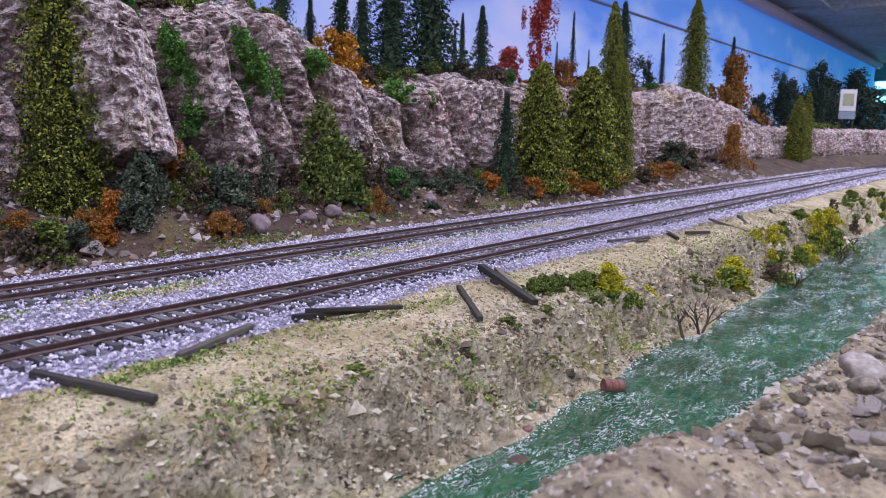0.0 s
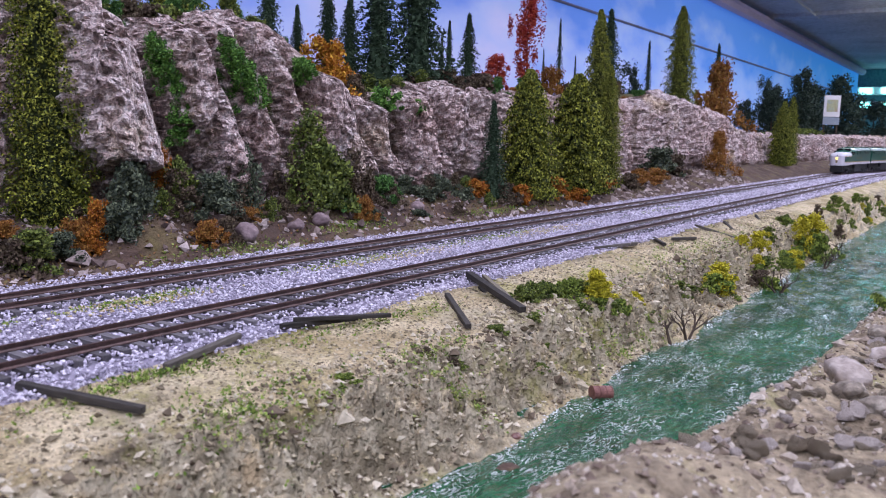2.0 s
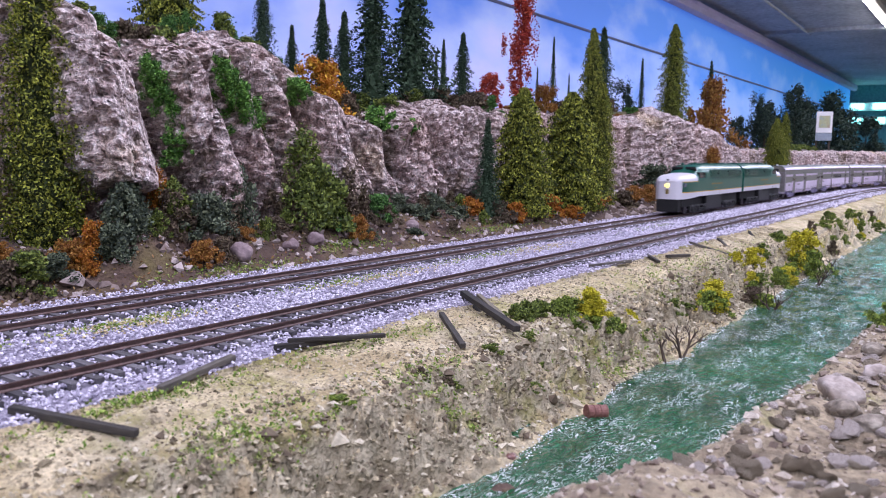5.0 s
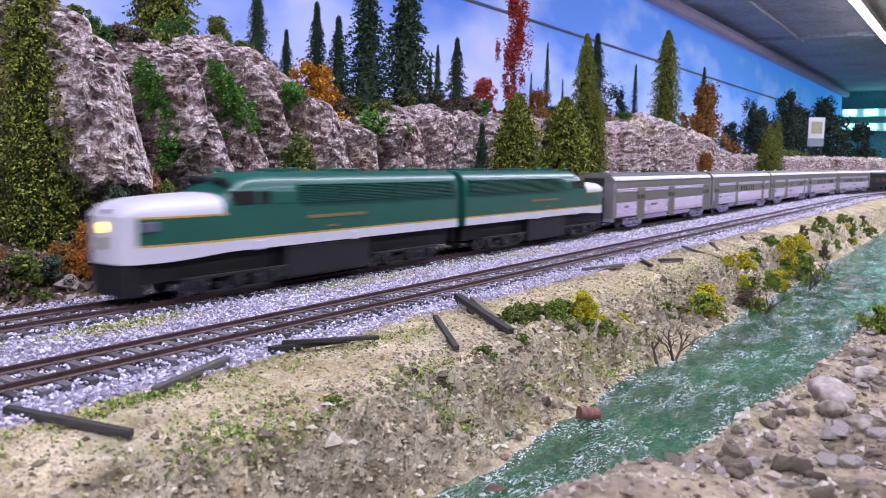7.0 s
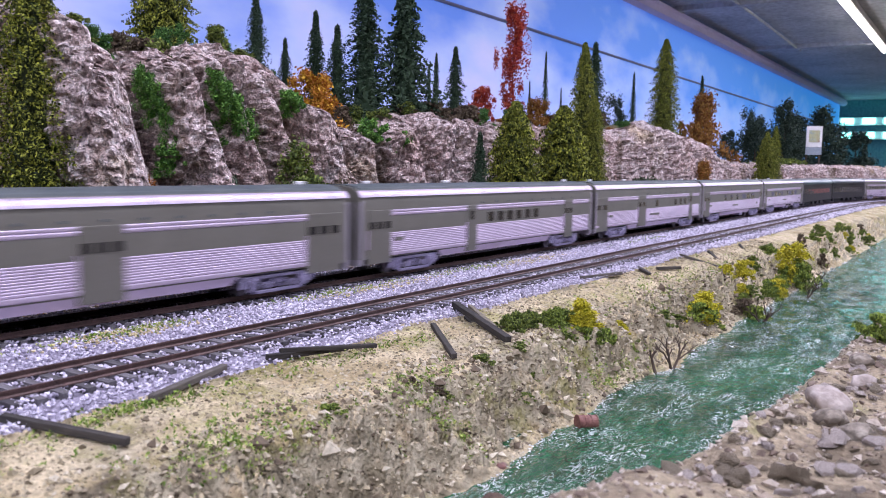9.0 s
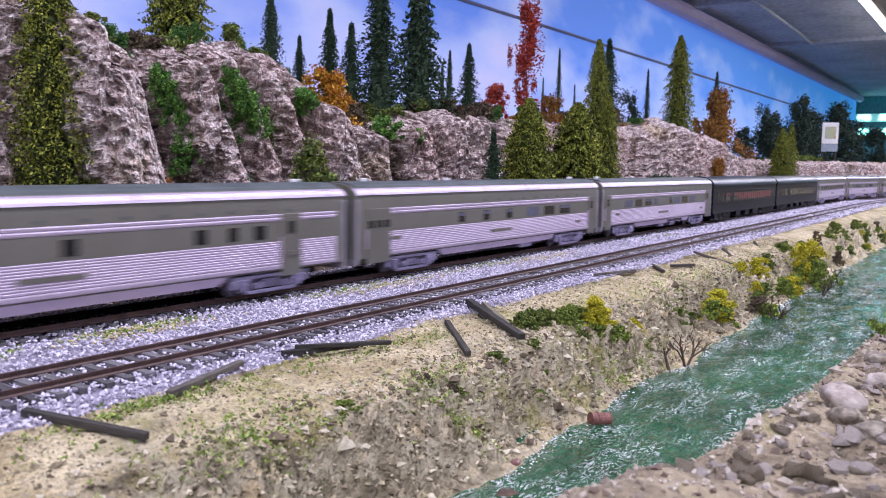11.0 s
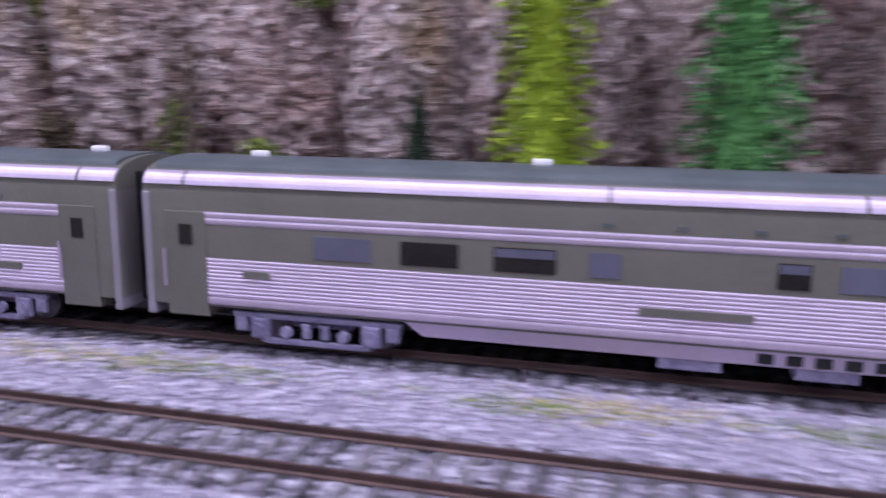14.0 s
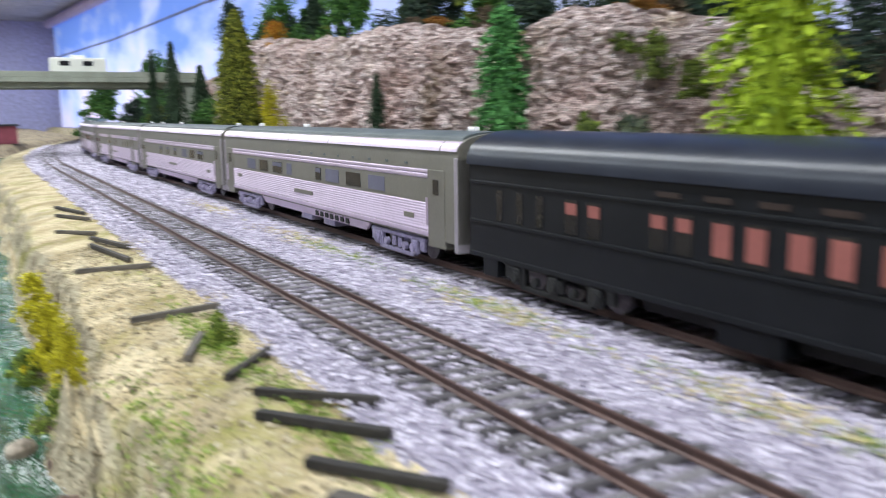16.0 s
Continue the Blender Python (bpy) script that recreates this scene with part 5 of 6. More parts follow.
def weeds():
    """Low tufts between the tracks and on the bank."""
    rng = np.random.default_rng(21)
    pts = []
    for cx, cy, w, d, n in [(0.175, 0.052, 0.03, 0.006, 260), (0.30, 0.056, 0.05, 0.006, 220), (0.42, 0.056, 0.06, 0.006, 200), (0.70, 0.05, 0.06, 0.006, 130), (0.11, 0.050, 0.02, 0.005, 120), (0.05, 0.048, 0.05, 0.006, 200), (-0.06, 0.049, 0.05, 0.006, 240), (-0.17, 0.048, 0.03, 0.006, 160), (-0.24, 0.046, 0.03, 0.006, 160),
                            (-0.33, 0.048, 0.04, 0.006, 160), (-0.45, 0.050, 0.06, 0.006, 260), (-0.56, 0.048, 0.05, 0.006, 200), (-0.68, 0.050, 0.05, 0.006, 180), (-0.8, 0.05, 0.05, 0.006, 180), (0.28, 0.12, 0.05, 0.008, 300), (0.38, 0.128, 0.04, 0.006, 260), (0.55, 0.128, 0.08, 0.006, 260),
                            (0.12, -0.026, 0.03, 0.004, 160), (0.21, -0.03, 0.06, 0.006, 110), (0.20, -0.06, 0.03, 0.012, 170), (0.196, -0.072, 0.006, 0.012, 150), (0.13, -0.055, 0.03, 0.014, 260), (-0.62, -0.028, 0.05, 0.005, 260), (-0.70, -0.030, 0.05, 0.005, 240), (-0.63, -0.055, 0.05, 0.008, 260),
                            (0.5, -0.05, 0.15, 0.02, 500), (0.31, -0.075, 0.04, 0.010, 260), (0.03, -0.035, 0.05, 0.008, 260), (-0.4, -0.035, 0.1, 0.006, 200)]:
        p = np.stack([cx + rng.normal(0, w / 2, n), cy + rng.normal(0, d / 2, n)], 1)
        for a, b in p:
            g = ground_at(a, b)[0]
            for _ in range(5):
                pts.append((a + rng.normal(0, 0.0006), b + rng.normal(0, 0.0006), g + rng.uniform(0.0, 0.0018)))
    v, f = leaves(pts, 0.0005, rng)
    tagged(new("weeds", mesh_from("weeds", v, f, mat("weed_green", [(0.08, 0.14, 0.02), (0.19, 0.29, 0.045), (0.40, 0.43, 0.13)], 60, 0.9, island=0.5, bump=0))), "low yellow-green static grass and weeds", "weeds", kind="stuff")
    pts = []
    for _ in range(2600):
        x, y = rng.uniform(0.1, 0.7), rng.uniform(0.114, 0.165)
        pts.append((x, y, ground_at(x, y)[0] + rng.uniform(0, 0.002)))
    v, f = leaves(pts, 0.0009, rng)
    tagged(new("leaf_litter", mesh_from("leaf_litter", v, f, mat("litter", [(0.08, 0.06, 0.03), (0.18, 0.14, 0.05), (0.24, 0.12, 0.05)], 60, 0.9, island=0.6, bump=0))), "brown and olive ground scatter below the cliff", "ground cover", kind="stuff")


weeds()


def sand_patches():
    """Tan sand spilt over the ballast between the tracks."""
    rng = np.random.default_rng(33)
    c = []
    for cx, w in [(0.17, 0.03), (0.05, 0.05), (-0.02, 0.03), (-0.10, 0.05), (-0.22, 0.03), (-0.36, 0.05), (-0.47, 0.05), (-0.58, 0.03), (-0.68, 0.04), (-0.85, 0.05), (0.32, 0.06), (0.48, 0.06), (-1.0, 0.05)]:
        for _ in range(240):
            c.append((cx + rng.normal(0, w / 2), 0.049 + rng.normal(0, 0.0045), -0.0030 + rng.uniform(0, 0.0006)))
    v, f = octas(np.array(c), rng.uniform(0.0004, 0.0008, len(c)), rng)
    tagged(new("spilt_sand", mesh_from("spilt_sand", v, f, mat("spilt_sand", [(0.36, 0.28, 0.15), (0.56, 0.46, 0.29), (0.40, 0.38, 0.14)], 60, 0.95, island=0.5, bump=0))), "tan sand grains spilt over the ballast", "sand", kind="stuff")


sand_patches()


# ---- track ----
def track(name, label, y_of, x0, x1, step):
    e = tagged(new(name), label, "railway track", group="model railway tracks", kind="structure")
    xs = np.arange(x0, x1 + 1e-6, 0.05)
    prof = [(-0.00058, -0.0021), (-0.00058, -0.0018), (-0.00020, -0.0014), (-0.00020, -0.0006), (-0.00036, -0.0005), (-0.00036, 0.0), (0.00036, 0.0), (0.00036, -0.0005), (0.00020, -0.0006), (0.00020, -0.0014), (0.00058, -0.0018), (0.00058, -0.0021)]
    for side in (-0.00825, 0.00825):
        v = [(x, y_of(x) + side + a, b) for x in xs for a, b in prof]
        k = len(prof)
        f = [(i * k + j, i * k + (j + 1) % k, (i + 1) * k + (j + 1) % k, (i + 1) * k + j) for i in range(len(xs) - 1) for j in range(k)]
        part("rail", mesh_from("rail", v, f, RAIL), None, e, "brown weathered steel rail")
    tie = bpy.data.meshes.new("tie")
    bm = bmesh.new()
    box(bm, -0.0013, 0.0013, -0.0150, 0.0150, -0.0040, -0.0021)
    bm.to_mesh(tie)
    bm.free()
    tie.materials.append(TIE)
    rest, n = [], 0
    for i in range(int(x0 / step), int(x1 / step)):
        x = (i + 0.5) * step
        if -1.0 < x < 0.95 and n < 300:
            n += 1
            t = part("tie", tie, None, e)
            t.matrix_basis = pose(x, y_of(x), random.uniform(-0.0001, 0.0001), 0, 0, random.uniform(-1, 1))
        else:
            rest.append((x, y_of(x)))
    bm = bmesh.new()
    for x, y in rest:
        box(bm, x - 0.0013, x + 0.0013, y - 0.015, y + 0.015, -0.0040, -0.0021)
    tagged(part("distant_ties", bm, TIE, e), kind="stuff")


track("near_track", "empty weathered model track in pale ballast", lambda x: S_NEAR + bend(x), -3.6, 6.4, 0.0066)
track("far_track", "weathered model track that carries the train", lambda x: S_BACK + bend(x), -3.6, 6.4, 0.0066)


# ---- loose timbers ----
def timber(x0, y0, x1, y1, w=0.0021, h=0.0019, name="loose_tie", label="weathered grey-black railway tie lying beside the ballast", lift=0.0, material=TIMBER):
    L = math.hypot(x1 - x0, y1 - y0)
    bm = bmesh.new()
    box(bm, -L / 2, L / 2, -w / 2, w / 2, -h / 2, h / 2, bevel=0.0003)
    for v in bm.verts:
        v.co += Vector((0, 0.0002 * math.sin(v.co.x * 400), 0.0002 * noise.noise((v.co.x * 300, v.co.y * 900, x0 * 90))))
    ob = part(name, bm, material)
    za, zb = ground_at(x0, y0)[0], ground_at(x1, y1)[0]
    ob.matrix_basis = pose((x0 + x1) / 2, (y0 + y1) / 2, (za + zb) / 2 + h * 0.38 + lift + 0.0010, 0, -math.degrees(math.atan2(zb - za, L)), math.degrees(math.atan2(y1 - y0, x1 - x0)))
    return tagged(ob, label, "timber", group="loose timbers beside the track")


for a in [(0.095, -0.013, 0.108, -0.043), (0.128, -0.024, 0.159, -0.017), (0.175, -0.018, 0.204, -0.026), (0.260, -0.023, 0.232, -0.051), (0.292, -0.011, 0.260, -0.061), (0.050, -0.036, 0.067, -0.023),
          (0.414, -0.017, 0.459, -0.023), (0.480, -0.033, 0.493, -0.021), (0.503, -0.030, 0.529, -0.036), (0.582, -0.018, 0.589, -0.047), (0.637, -0.024, 0.609, -0.048), (0.717, -0.028, 0.659, -0.055),
          (-0.735, -0.045, -0.725, -0.020), (-0.838, -0.049, -0.813, -0.023), (-0.681, -0.040, -0.701, -0.032), (-0.659, -0.036, -0.674, -0.021), (-0.645, -0.034, -0.622, -0.015), (-0.634, -0.037, -0.605, -0.021),
          (-0.606, -0.037, -0.584, -0.021), (-1.087, -0.035, -1.024, -0.024), (-1.035, -0.039, -0.992, -0.025), (-0.965, -0.045, -0.929, -0.030), (-0.914, -0.034, -0.868, -0.023), (-0.891, -0.037, -0.837, -0.028),
          (-0.494, -0.038, -0.498, -0.007), (-0.476, -0.031, -0.479, -0.011)]:
    timber(*a)
timber(0.286, -0.016, 0.262, -0.056, 0.0030, 0.0024, lift=0.0022)
timber(-0.592, -0.038, -0.564, -0.023, 0.0028, 0.0024)
timber(0.180, -0.0185, 0.210, -0.034, 0.0018, 0.0014, lift=0.0016)
timber(0.292, -0.020, 0.270, -0.045, 0.0020, 0.002, lift=0.0008, material=PALE_TIMBER)
timber(0.47, -0.045, 0.48, -0.078, 0.0016, 0.0016, name="driftwood_stick", label="dry grey stick lying down the river bank", material=PALE_TIMBER)


def drum():
    e = tagged(new("oil_drum"), "rusty red oil drum half sunk in the river", "drum")
    e.matrix_basis = Matrix.LocRotScale((0.2532, -0.0925, WATER_Z + 0.0012), Euler((0, 0.06, -0.72)), (0.72, 0.72, 0.72))
    part("barrel", cylinder(bmesh.new(), (0, 0, 0), (1, 0, 0), 0.0034, 0.0098, 20), IRON_RED, e)
    for x in (-0.0048, -0.0016, 0.0016, 0.0048):
        part("hoop", cylinder(bmesh.new(), (x, 0, 0), (1, 0, 0), 0.0037, 0.0004, 20), IRON_RED, e)


drum()


def twigs(x, y, n, size, seed, label, z=None):
    """A dead branching snag."""
    rng = random.Random(seed)
    bm = bmesh.new()

    def limb(p, d, length, r, depth):
        q = p + d * length
        cylinder(bm, (p + q) / 2, d, r, length, 6, r * 0.6)
        if depth:
            for _ in range(2 + (rng.random() < 0.4)):
                nd = (d + Vector((rng.uniform(-1, 1), rng.uniform(-1, 1), rng.uniform(-0.5, 0.6))) * 0.8).normalized()
                limb(p + d * length * rng.uniform(0.5, 1), nd, length * rng.uniform(0.5, 0.8), r * 0.6, depth - 1)

    for _ in range(n):
        limb(Vector((0, 0, -0.002)), Vector((rng.uniform(-0.8, 0.8), rng.uniform(-0.8, 0.8), 1)).normalized(), size, size * 0.085, 3)
    ob = part("dead_branch", bm, BARK)
    ob.matrix_basis = pose(x, y, (ground_at(x, y)[0] if z is None else z))
    tagged(ob, label, "branch", group="dead branches")


twigs(0.352, -0.090, 2, 0.009, 3, "bare brown dead branch at the water's edge", WATER_Z)
twigs(0.338, -0.088, 1, 0.010, 5, "bare brown dead branch at the water's edge", WATER_Z)
twigs(0.500, -0.096, 3, 0.009, 7, "dark dead snag standing in the river", WATER_Z)
twigs(0.62, -0.10, 2, 0.009, 9, "dark dead snag standing in the river", WATER_Z)
twigs(0.70, -0.098, 1, 0.010, 12, "dark dead snag standing in the river", WATER_Z)


def props():
    """Dead trunk and fallen poles against the cliff."""
    for (a, b, r, nm, lab) in [((-0.402, 0.165, 0.006), (-0.404, 0.182, 0.085), 0.0022, "dead_tree", "bare grey dead trunk standing against the cliff"), ((-0.462, 0.160, 0.008), (-0.395, 0.178, 0.066), 0.0017, "fallen_pole", "bare fallen pole leaning on the cliff"), ((-0.432, 0.160, 0.008), (-0.405, 0.174, 0.060), 0.0013, "fallen_pole", "bare fallen pole leaning on the cliff")]:
        a, b = Vector(a), Vector(b)
        bm = cylinder(bmesh.new(), (0, 0, 0), (b - a), r, (b - a).length, 9, r * 0.6)
        ob = part(nm, bm, BARK)
        ob.matrix_basis = Matrix.Translation((a + b) / 2)
        tagged(ob, lab, "dead wood")


props()


# ---- far end: road bridge, camper, sign ----
def bridge():
    e = tagged(new("road_bridge"), "pale green concrete road bridge over the tracks", "bridge")
    e.matrix_basis = pose(-1.85, 0.0, 0.014)
    part("deck", boxed(-0.06, 0.06, -0.40, 0.24, 0.0915, 0.0985, bevel=0.001), CONCRETE, e)
    for x in (-0.06, 0.057):
        part("parapet", boxed(x, x + 0.003, -0.40, 0.24, 0.0985, 0.107, bevel=0.0005), CONCRETE, e)
    for x in (-0.045, -0.015, 0.015, 0.045):
        part("girder", boxed(x - 0.003, x + 0.003, -0.40, 0.24, 0.084, 0.0915), CONCRETE, e)
    part("abutment", boxed(-0.06, 0.06, 0.22, 0.24, -0.02, 0.084), CONCRETE, e)
    part("pier", boxed(-0.05, 0.05, -0.175, -0.155, -0.05, 0.084), CONCRETE, e)


def camper():
    e = tagged(new("camper_van"), "cream white camper van parked on the road bridge", "vehicle")
    e.matrix_basis = pose(-1.83, 0.072, 0.1125)
    part("body", boxed(-0.014, 0.014, -0.038, 0.038, 0.005, 0.030, bevel=0.003), CAMPER, e)
    part("roof_unit", boxed(-0.006, 0.006, -0.010, 0.010, 0.030, 0.034, bevel=0.001), CAMPER, e)
    for y in (-0.020, 0.012):
        part("window", boxed(0.0138, 0.0143, y - 0.007, y + 0.007, 0.018, 0.025), WINDOW, e)
    for y in (-0.024, 0.024):
        for x in (-0.012, 0.012):
            part("wheel", cylinder(bmesh.new(), (x, y, 0.0045), (1, 0, 0), 0.0045, 0.003), RUBBER, e)


def far_shed():
    e = tagged(new("red_shed"), "low dark red shed beyond the bridge", "building")
    e.matrix_basis = pose(-2.9, -0.02, -0.01)
    part("wall", boxed(-0.06, 0.06, -0.13, 0.05, 0.0, 0.045), mat("shed_red", [(0.16, 0.04, 0.06), (0.24, 0.06, 0.09)], 60, 0.8), e)
    part("roof", boxed(-0.065, 0.065, -0.135, 0.055, 0.045, 0.05), PULLMAN_ROOF, e)


def far_lights():
    """A string of cyan lamps on the far wall beyond the bend."""
    for z, w in ((0.47, 0.9), (0.36, 0.9)):
        e = tagged(new("led_strip"), "glowing cyan light strip on the far wall", "lamp", group="cyan lamps")
        e.matrix_basis = pose(7.12, 0.2, z)
        part("backing", boxed(0.0, 0.06, -w, w - 0.25, -0.03, 0.03), SIGN_WHITE, e)
        for i in range(10):
            y = -w + 0.06 + i * (2 * w - 0.3) / 10
            part("lamp_cell", boxed(-0.02, -0.001, y, y + 0.09, -0.022, 0.022, bevel=0.004), CYAN, e)


far_lights()


def billboard():
    e = tagged(new("billboard"), "white framed poster board with a small coloured picture", "sign")
    x, y = 2.55, 0.225
    e.matrix_basis = pose(x, y, ground_at(x, y)[0], 0, 0, -62)
    z = 0.134 - ground_at(x, y)[0]
    part("board", boxed(-0.022, 0.022, -0.002, 0.002, z, z + 0.060, bevel=0.001), SIGN_WHITE, e)
    part("picture", boxed(-0.015, 0.015, -0.0028, -0.002, z + 0.014, z + 0.048), mat("poster", [(0.30, 0.16, 0.16), (0.42, 0.42, 0.24), (0.26, 0.36, 0.42)], 60, 0.7, bump=0), e)
    part("base_panel", boxed(-0.022, 0.022, -0.0015, 0.0015, z - 0.022, z - 0.001), mat("sign_base", [(0.24, 0.28, 0.34), (0.32, 0.36, 0.42)], 60, 0.7, bump=0), e)
    for xx in (-0.018, 0.018):
        part("post", boxed(xx - 0.002, xx + 0.002, 0.002, 0.006, 0.0, z + 0.05), BARK, e)


bridge()
camper()
far_shed()
billboard()


# ---- rolling stock ----
HW = 0.0172


def extrude(prof, x0, x1):
    """A closed outline in y, z drawn out along x."""
    bm = bmesh.new()
    a = [bm.verts.new((x0, y, z)) for y, z in prof]
    b = [bm.verts.new((x1, y, z)) for y, z in prof]
    n = len(prof)
    for i in range(n):
        bm.faces.new((a[i], a[(i + 1) % n], b[(i + 1) % n], b[i]))
    bm.faces.new(a[::-1])
    bm.faces.new(b)
    bmesh.ops.recalc_face_normals(bm, faces=bm.faces[:])
    for f in bm.faces:
        f.smooth = len(f.verts) == 4
    for ed in bm.edges:
        ed.smooth = ed.calc_face_angle(0) < 0.45
    return bm


def ribs(s, x0, x1, z0, z1, n, out=0.00035):
    """Fluted sheathing on one side."""
    bm = bmesh.new()
    if s:
        prof = []
        for i in range(n):
            za, zb = z0 + (z1 - z0) * i / n, z0 + (z1 - z0) * (i + 1) / n
            prof += [(za, 0.0001), (za + (zb - za) * 0.28, out), (za + (zb - za) * 0.72, out)]
        prof.append((z1, 0.0001))
        a = [bm.verts.new((x0, s * (HW + d), z)) for z, d in prof]
        b = [bm.verts.new((x1, s * (HW + d), z)) for z, d in prof]
        for i in range(len(prof) - 1):
            bm.faces.new((a[i], a[i + 1], b[i + 1], b[i]) if s < 0 else (a[i], b[i], b[i + 1], a[i + 1]))
    bmesh.ops.recalc_face_normals(bm, faces=bm.faces[:])
    return bm


def roof_arc(z_eave, z_top, w, n=14, p=0.62):
    return [(w * math.cos(math.pi * i / n), z_eave + (z_top - z_eave) * math.sin(math.pi * i / n) ** p) for i in range(n + 1)]


def truck(parent, x, axles, frame_material, length, wr=0.0055):
    t = part("truck", boxed(x - length * 0.18, x + length * 0.18, -0.0125, 0.0125, 0.0050, 0.0095, bevel=0.0004), frame_material, parent)
    for s in (-1, 1):
        bm = bmesh.new()
        for ax in axles:
            cylinder(bm, (x + ax, s * 0.0172, 0.0052), (0, 1, 0), 0.0017, 0.0024, 12)
        for k in (-0.45, 0.45):
            box(bm, x + length * k - 0.0018, x + length * k + 0.0018, s * 0.0160 - 0.0008, s * 0.0160 + 0.0008, 0.0040, 0.0080, bevel=0.0006)
        for k in (-0.17, 0.17):
            cylinder(bm, (x + length * k, s * 0.0170, 0.0048), (0, 1, 0), 0.0015, 0.0016, 10)
        box(bm, x - length / 2, x + length / 2, s * 0.0160 - 0.0008, s * 0.0160 + 0.0008, 0.0078, 0.0092, bevel=0.0003)
        box(bm, x - length * 0.30, x + length * 0.30, s * 0.0162 - 0.0007, s * 0.0162 + 0.0007, 0.0013, 0.0028, bevel=0.0003)
        for k in (-0.30, 0.30):
            box(bm, x + length * k - 0.0012, x + length * k + 0.0012, s * 0.0161 - 0.0009, s * 0.0161 + 0.0009, 0.0016, 0.0090, bevel=0.0002)
        for k in (-0.055, 0.055):
            cylinder(bm, (x + length * k, s * 0.0162, 0.0054), (0, 0, 1), 0.0012, 0.0036, 8)
        for ax in axles:
            box(bm, x + ax - 0.0021, x + ax + 0.0021, s * 0.0166 - 0.0010, s * 0.0166 + 0.0010, 0.0026, 0.0080, bevel=0.0005)
        part("side_frame", bm, frame_material, t)
    for ax in axles:
        bm = bmesh.new()
        for s in (-1, 1):
            cylinder(bm, (x + ax, s * 0.0082, wr), (0, 1, 0), wr, 0.0022, 20)
        cylinder(bm, (x + ax, 0, wr), (0, 1, 0), 0.0012, 0.0165, 8)
        part("wheelset", bm, WHEEL, t)


def silver_car(label, windows, doors, plates=(), roof=ROOF_GREY, boxes=(), vents=(), size=0.985):
    """A fluted stainless car; places run from 0 to 1 from its leading end."""
    e = tagged(new("passenger_car"), label, "railway car", group="cars of the train")
    L = 0.146 * size

    def at(f):
        return (-0.15 + 0.30 * f) * size

    prof = [(-HW, 0.0102), (HW, 0.0102)] + [(HW, 0.0385)] + roof_arc(0.0400, 0.0480, HW - 0.0003)[1:-1] + [(-HW, 0.0385)]
    body = part("body", extrude(prof, -L, L), OLIVE_PANEL, e, "olive-grey window panels")
    rp = [(y * 0.80, z + 0.00035) for y, z in roof_arc(0.0452, 0.0481, HW)]
    part("roof", extrude(rp + [(-HW * 0.6, 0.0440), (HW * 0.6, 0.0440)], -L + 0.002, L - 0.002), roof, e, "dark grey-green roof")
    for s in (-1, 1):
        # silver roof edge as a separate bright strip, added for the highlight there
        b = bmesh.new()
        arc = [(s * y, z) for y, z in roof_arc(0.0400, 0.0480, HW + 0.0002, 28)[1:6]]
        cuts = [-L, -L + 0.012, at(0.42), at(0.60), L - 0.012, L]
        for xa, xb in zip(cuts, cuts[1:]):
            va = [b.verts.new((xa + 0.0004, y, z)) for y, z in arc]
            vb = [b.verts.new((xb - 0.0004, y, z)) for y, z in arc]
            for i in range(len(arc) - 1):
                b.faces.new((va[i], va[i + 1], vb[i + 1], vb[i]))
        bmesh.ops.recalc_face_normals(b, faces=b.faces[:])
        part("eave", b, STEEL, e, "bright stainless roof edge strip added for the eave highlight")
    cuts = sorted([0.035] + [v for d in doors for v in d[:2]] + [0.965])
    for a, b in zip(cuts[::2], cuts[1::2]):
        if b - a < 0.012:
            continue
        for s in (-1, 1):
            part("lower_fluting", ribs(s, at(a), at(b), 0.0130, 0.0231, 10, 0.00024), STEEL, e, "fluted stainless sheathing")
            part("upper_fluting", ribs(s, at(a), at(b), 0.0320, 0.0352, 2, 0.00025), STEEL, e, "fluted stainless sheathing")
        part("belt", boxed(at(a), at(b), -HW - 0.0006, HW + 0.0006, 0.0108, 0.0128, bevel=0.0005), STEEL, e)
    sk = bmesh.new()
    for s in (-1, 1):
        v = [sk.verts.new((x, s * (HW - 0.0002 - i * 0.0006), z)) for i, row in enumerate((((at(0.255), 0.0104), (at(0.745), 0.0104)), ((at(0.272), 0.0066), (at(0.728), 0.0066)))) for x, z in row]
        w = [sk.verts.new(u.co - Vector((0, s * 0.0012, 0))) for u in v]
        sk.faces.new((v[0], v[1], v[3], v[2]))
        sk.faces.new((w[0], w[1], w[3], w[2]))
        sk.faces.new((v[2], v[3], w[3], w[2]))
    bmesh.ops.recalc_face_normals(sk, faces=sk.faces[:])
    part("skirt", sk, STEEL, e, "plain stainless skirt")
    for a, b, k in windows:
        z0, z1 = 0.0246, 0.0304
        fr = part("window", boxed(at(a), at(b), -HW - 0.0002, HW + 0.0002, z0, z1), {"d": WINDOW, "g": GREY_BLIND, "h": WINDOW}[k], e)
        if k == "h":
            part("blind", boxed(at(a) + 0.0003, at(b) - 0.0003, -HW - 0.0003, HW + 0.0003, z0 + 0.0035, z1 - 0.0003), GREY_BLIND, fr)
    for a, b, n in doors:
        d = part("door", boxed(at(a), at(b), -HW - 0.0003, HW + 0.0003, 0.0074, 0.0352, bevel=0.0002), OLIVE_PANEL, e, "plain grey side door")
        for i in range(n):
            w = (at(b) - at(a)) / max(2, n)
            c = at(a) + (at(b) - at(a)) * (i + 0.5) / n
            part("door_window", boxed(c - w * 0.32, c + w * 0.32, -HW - 0.0005, HW + 0.0005, 0.0255 if n > 1 else 0.0265, 0.0292 if n > 1 else 0.0318), WINDOW, d)
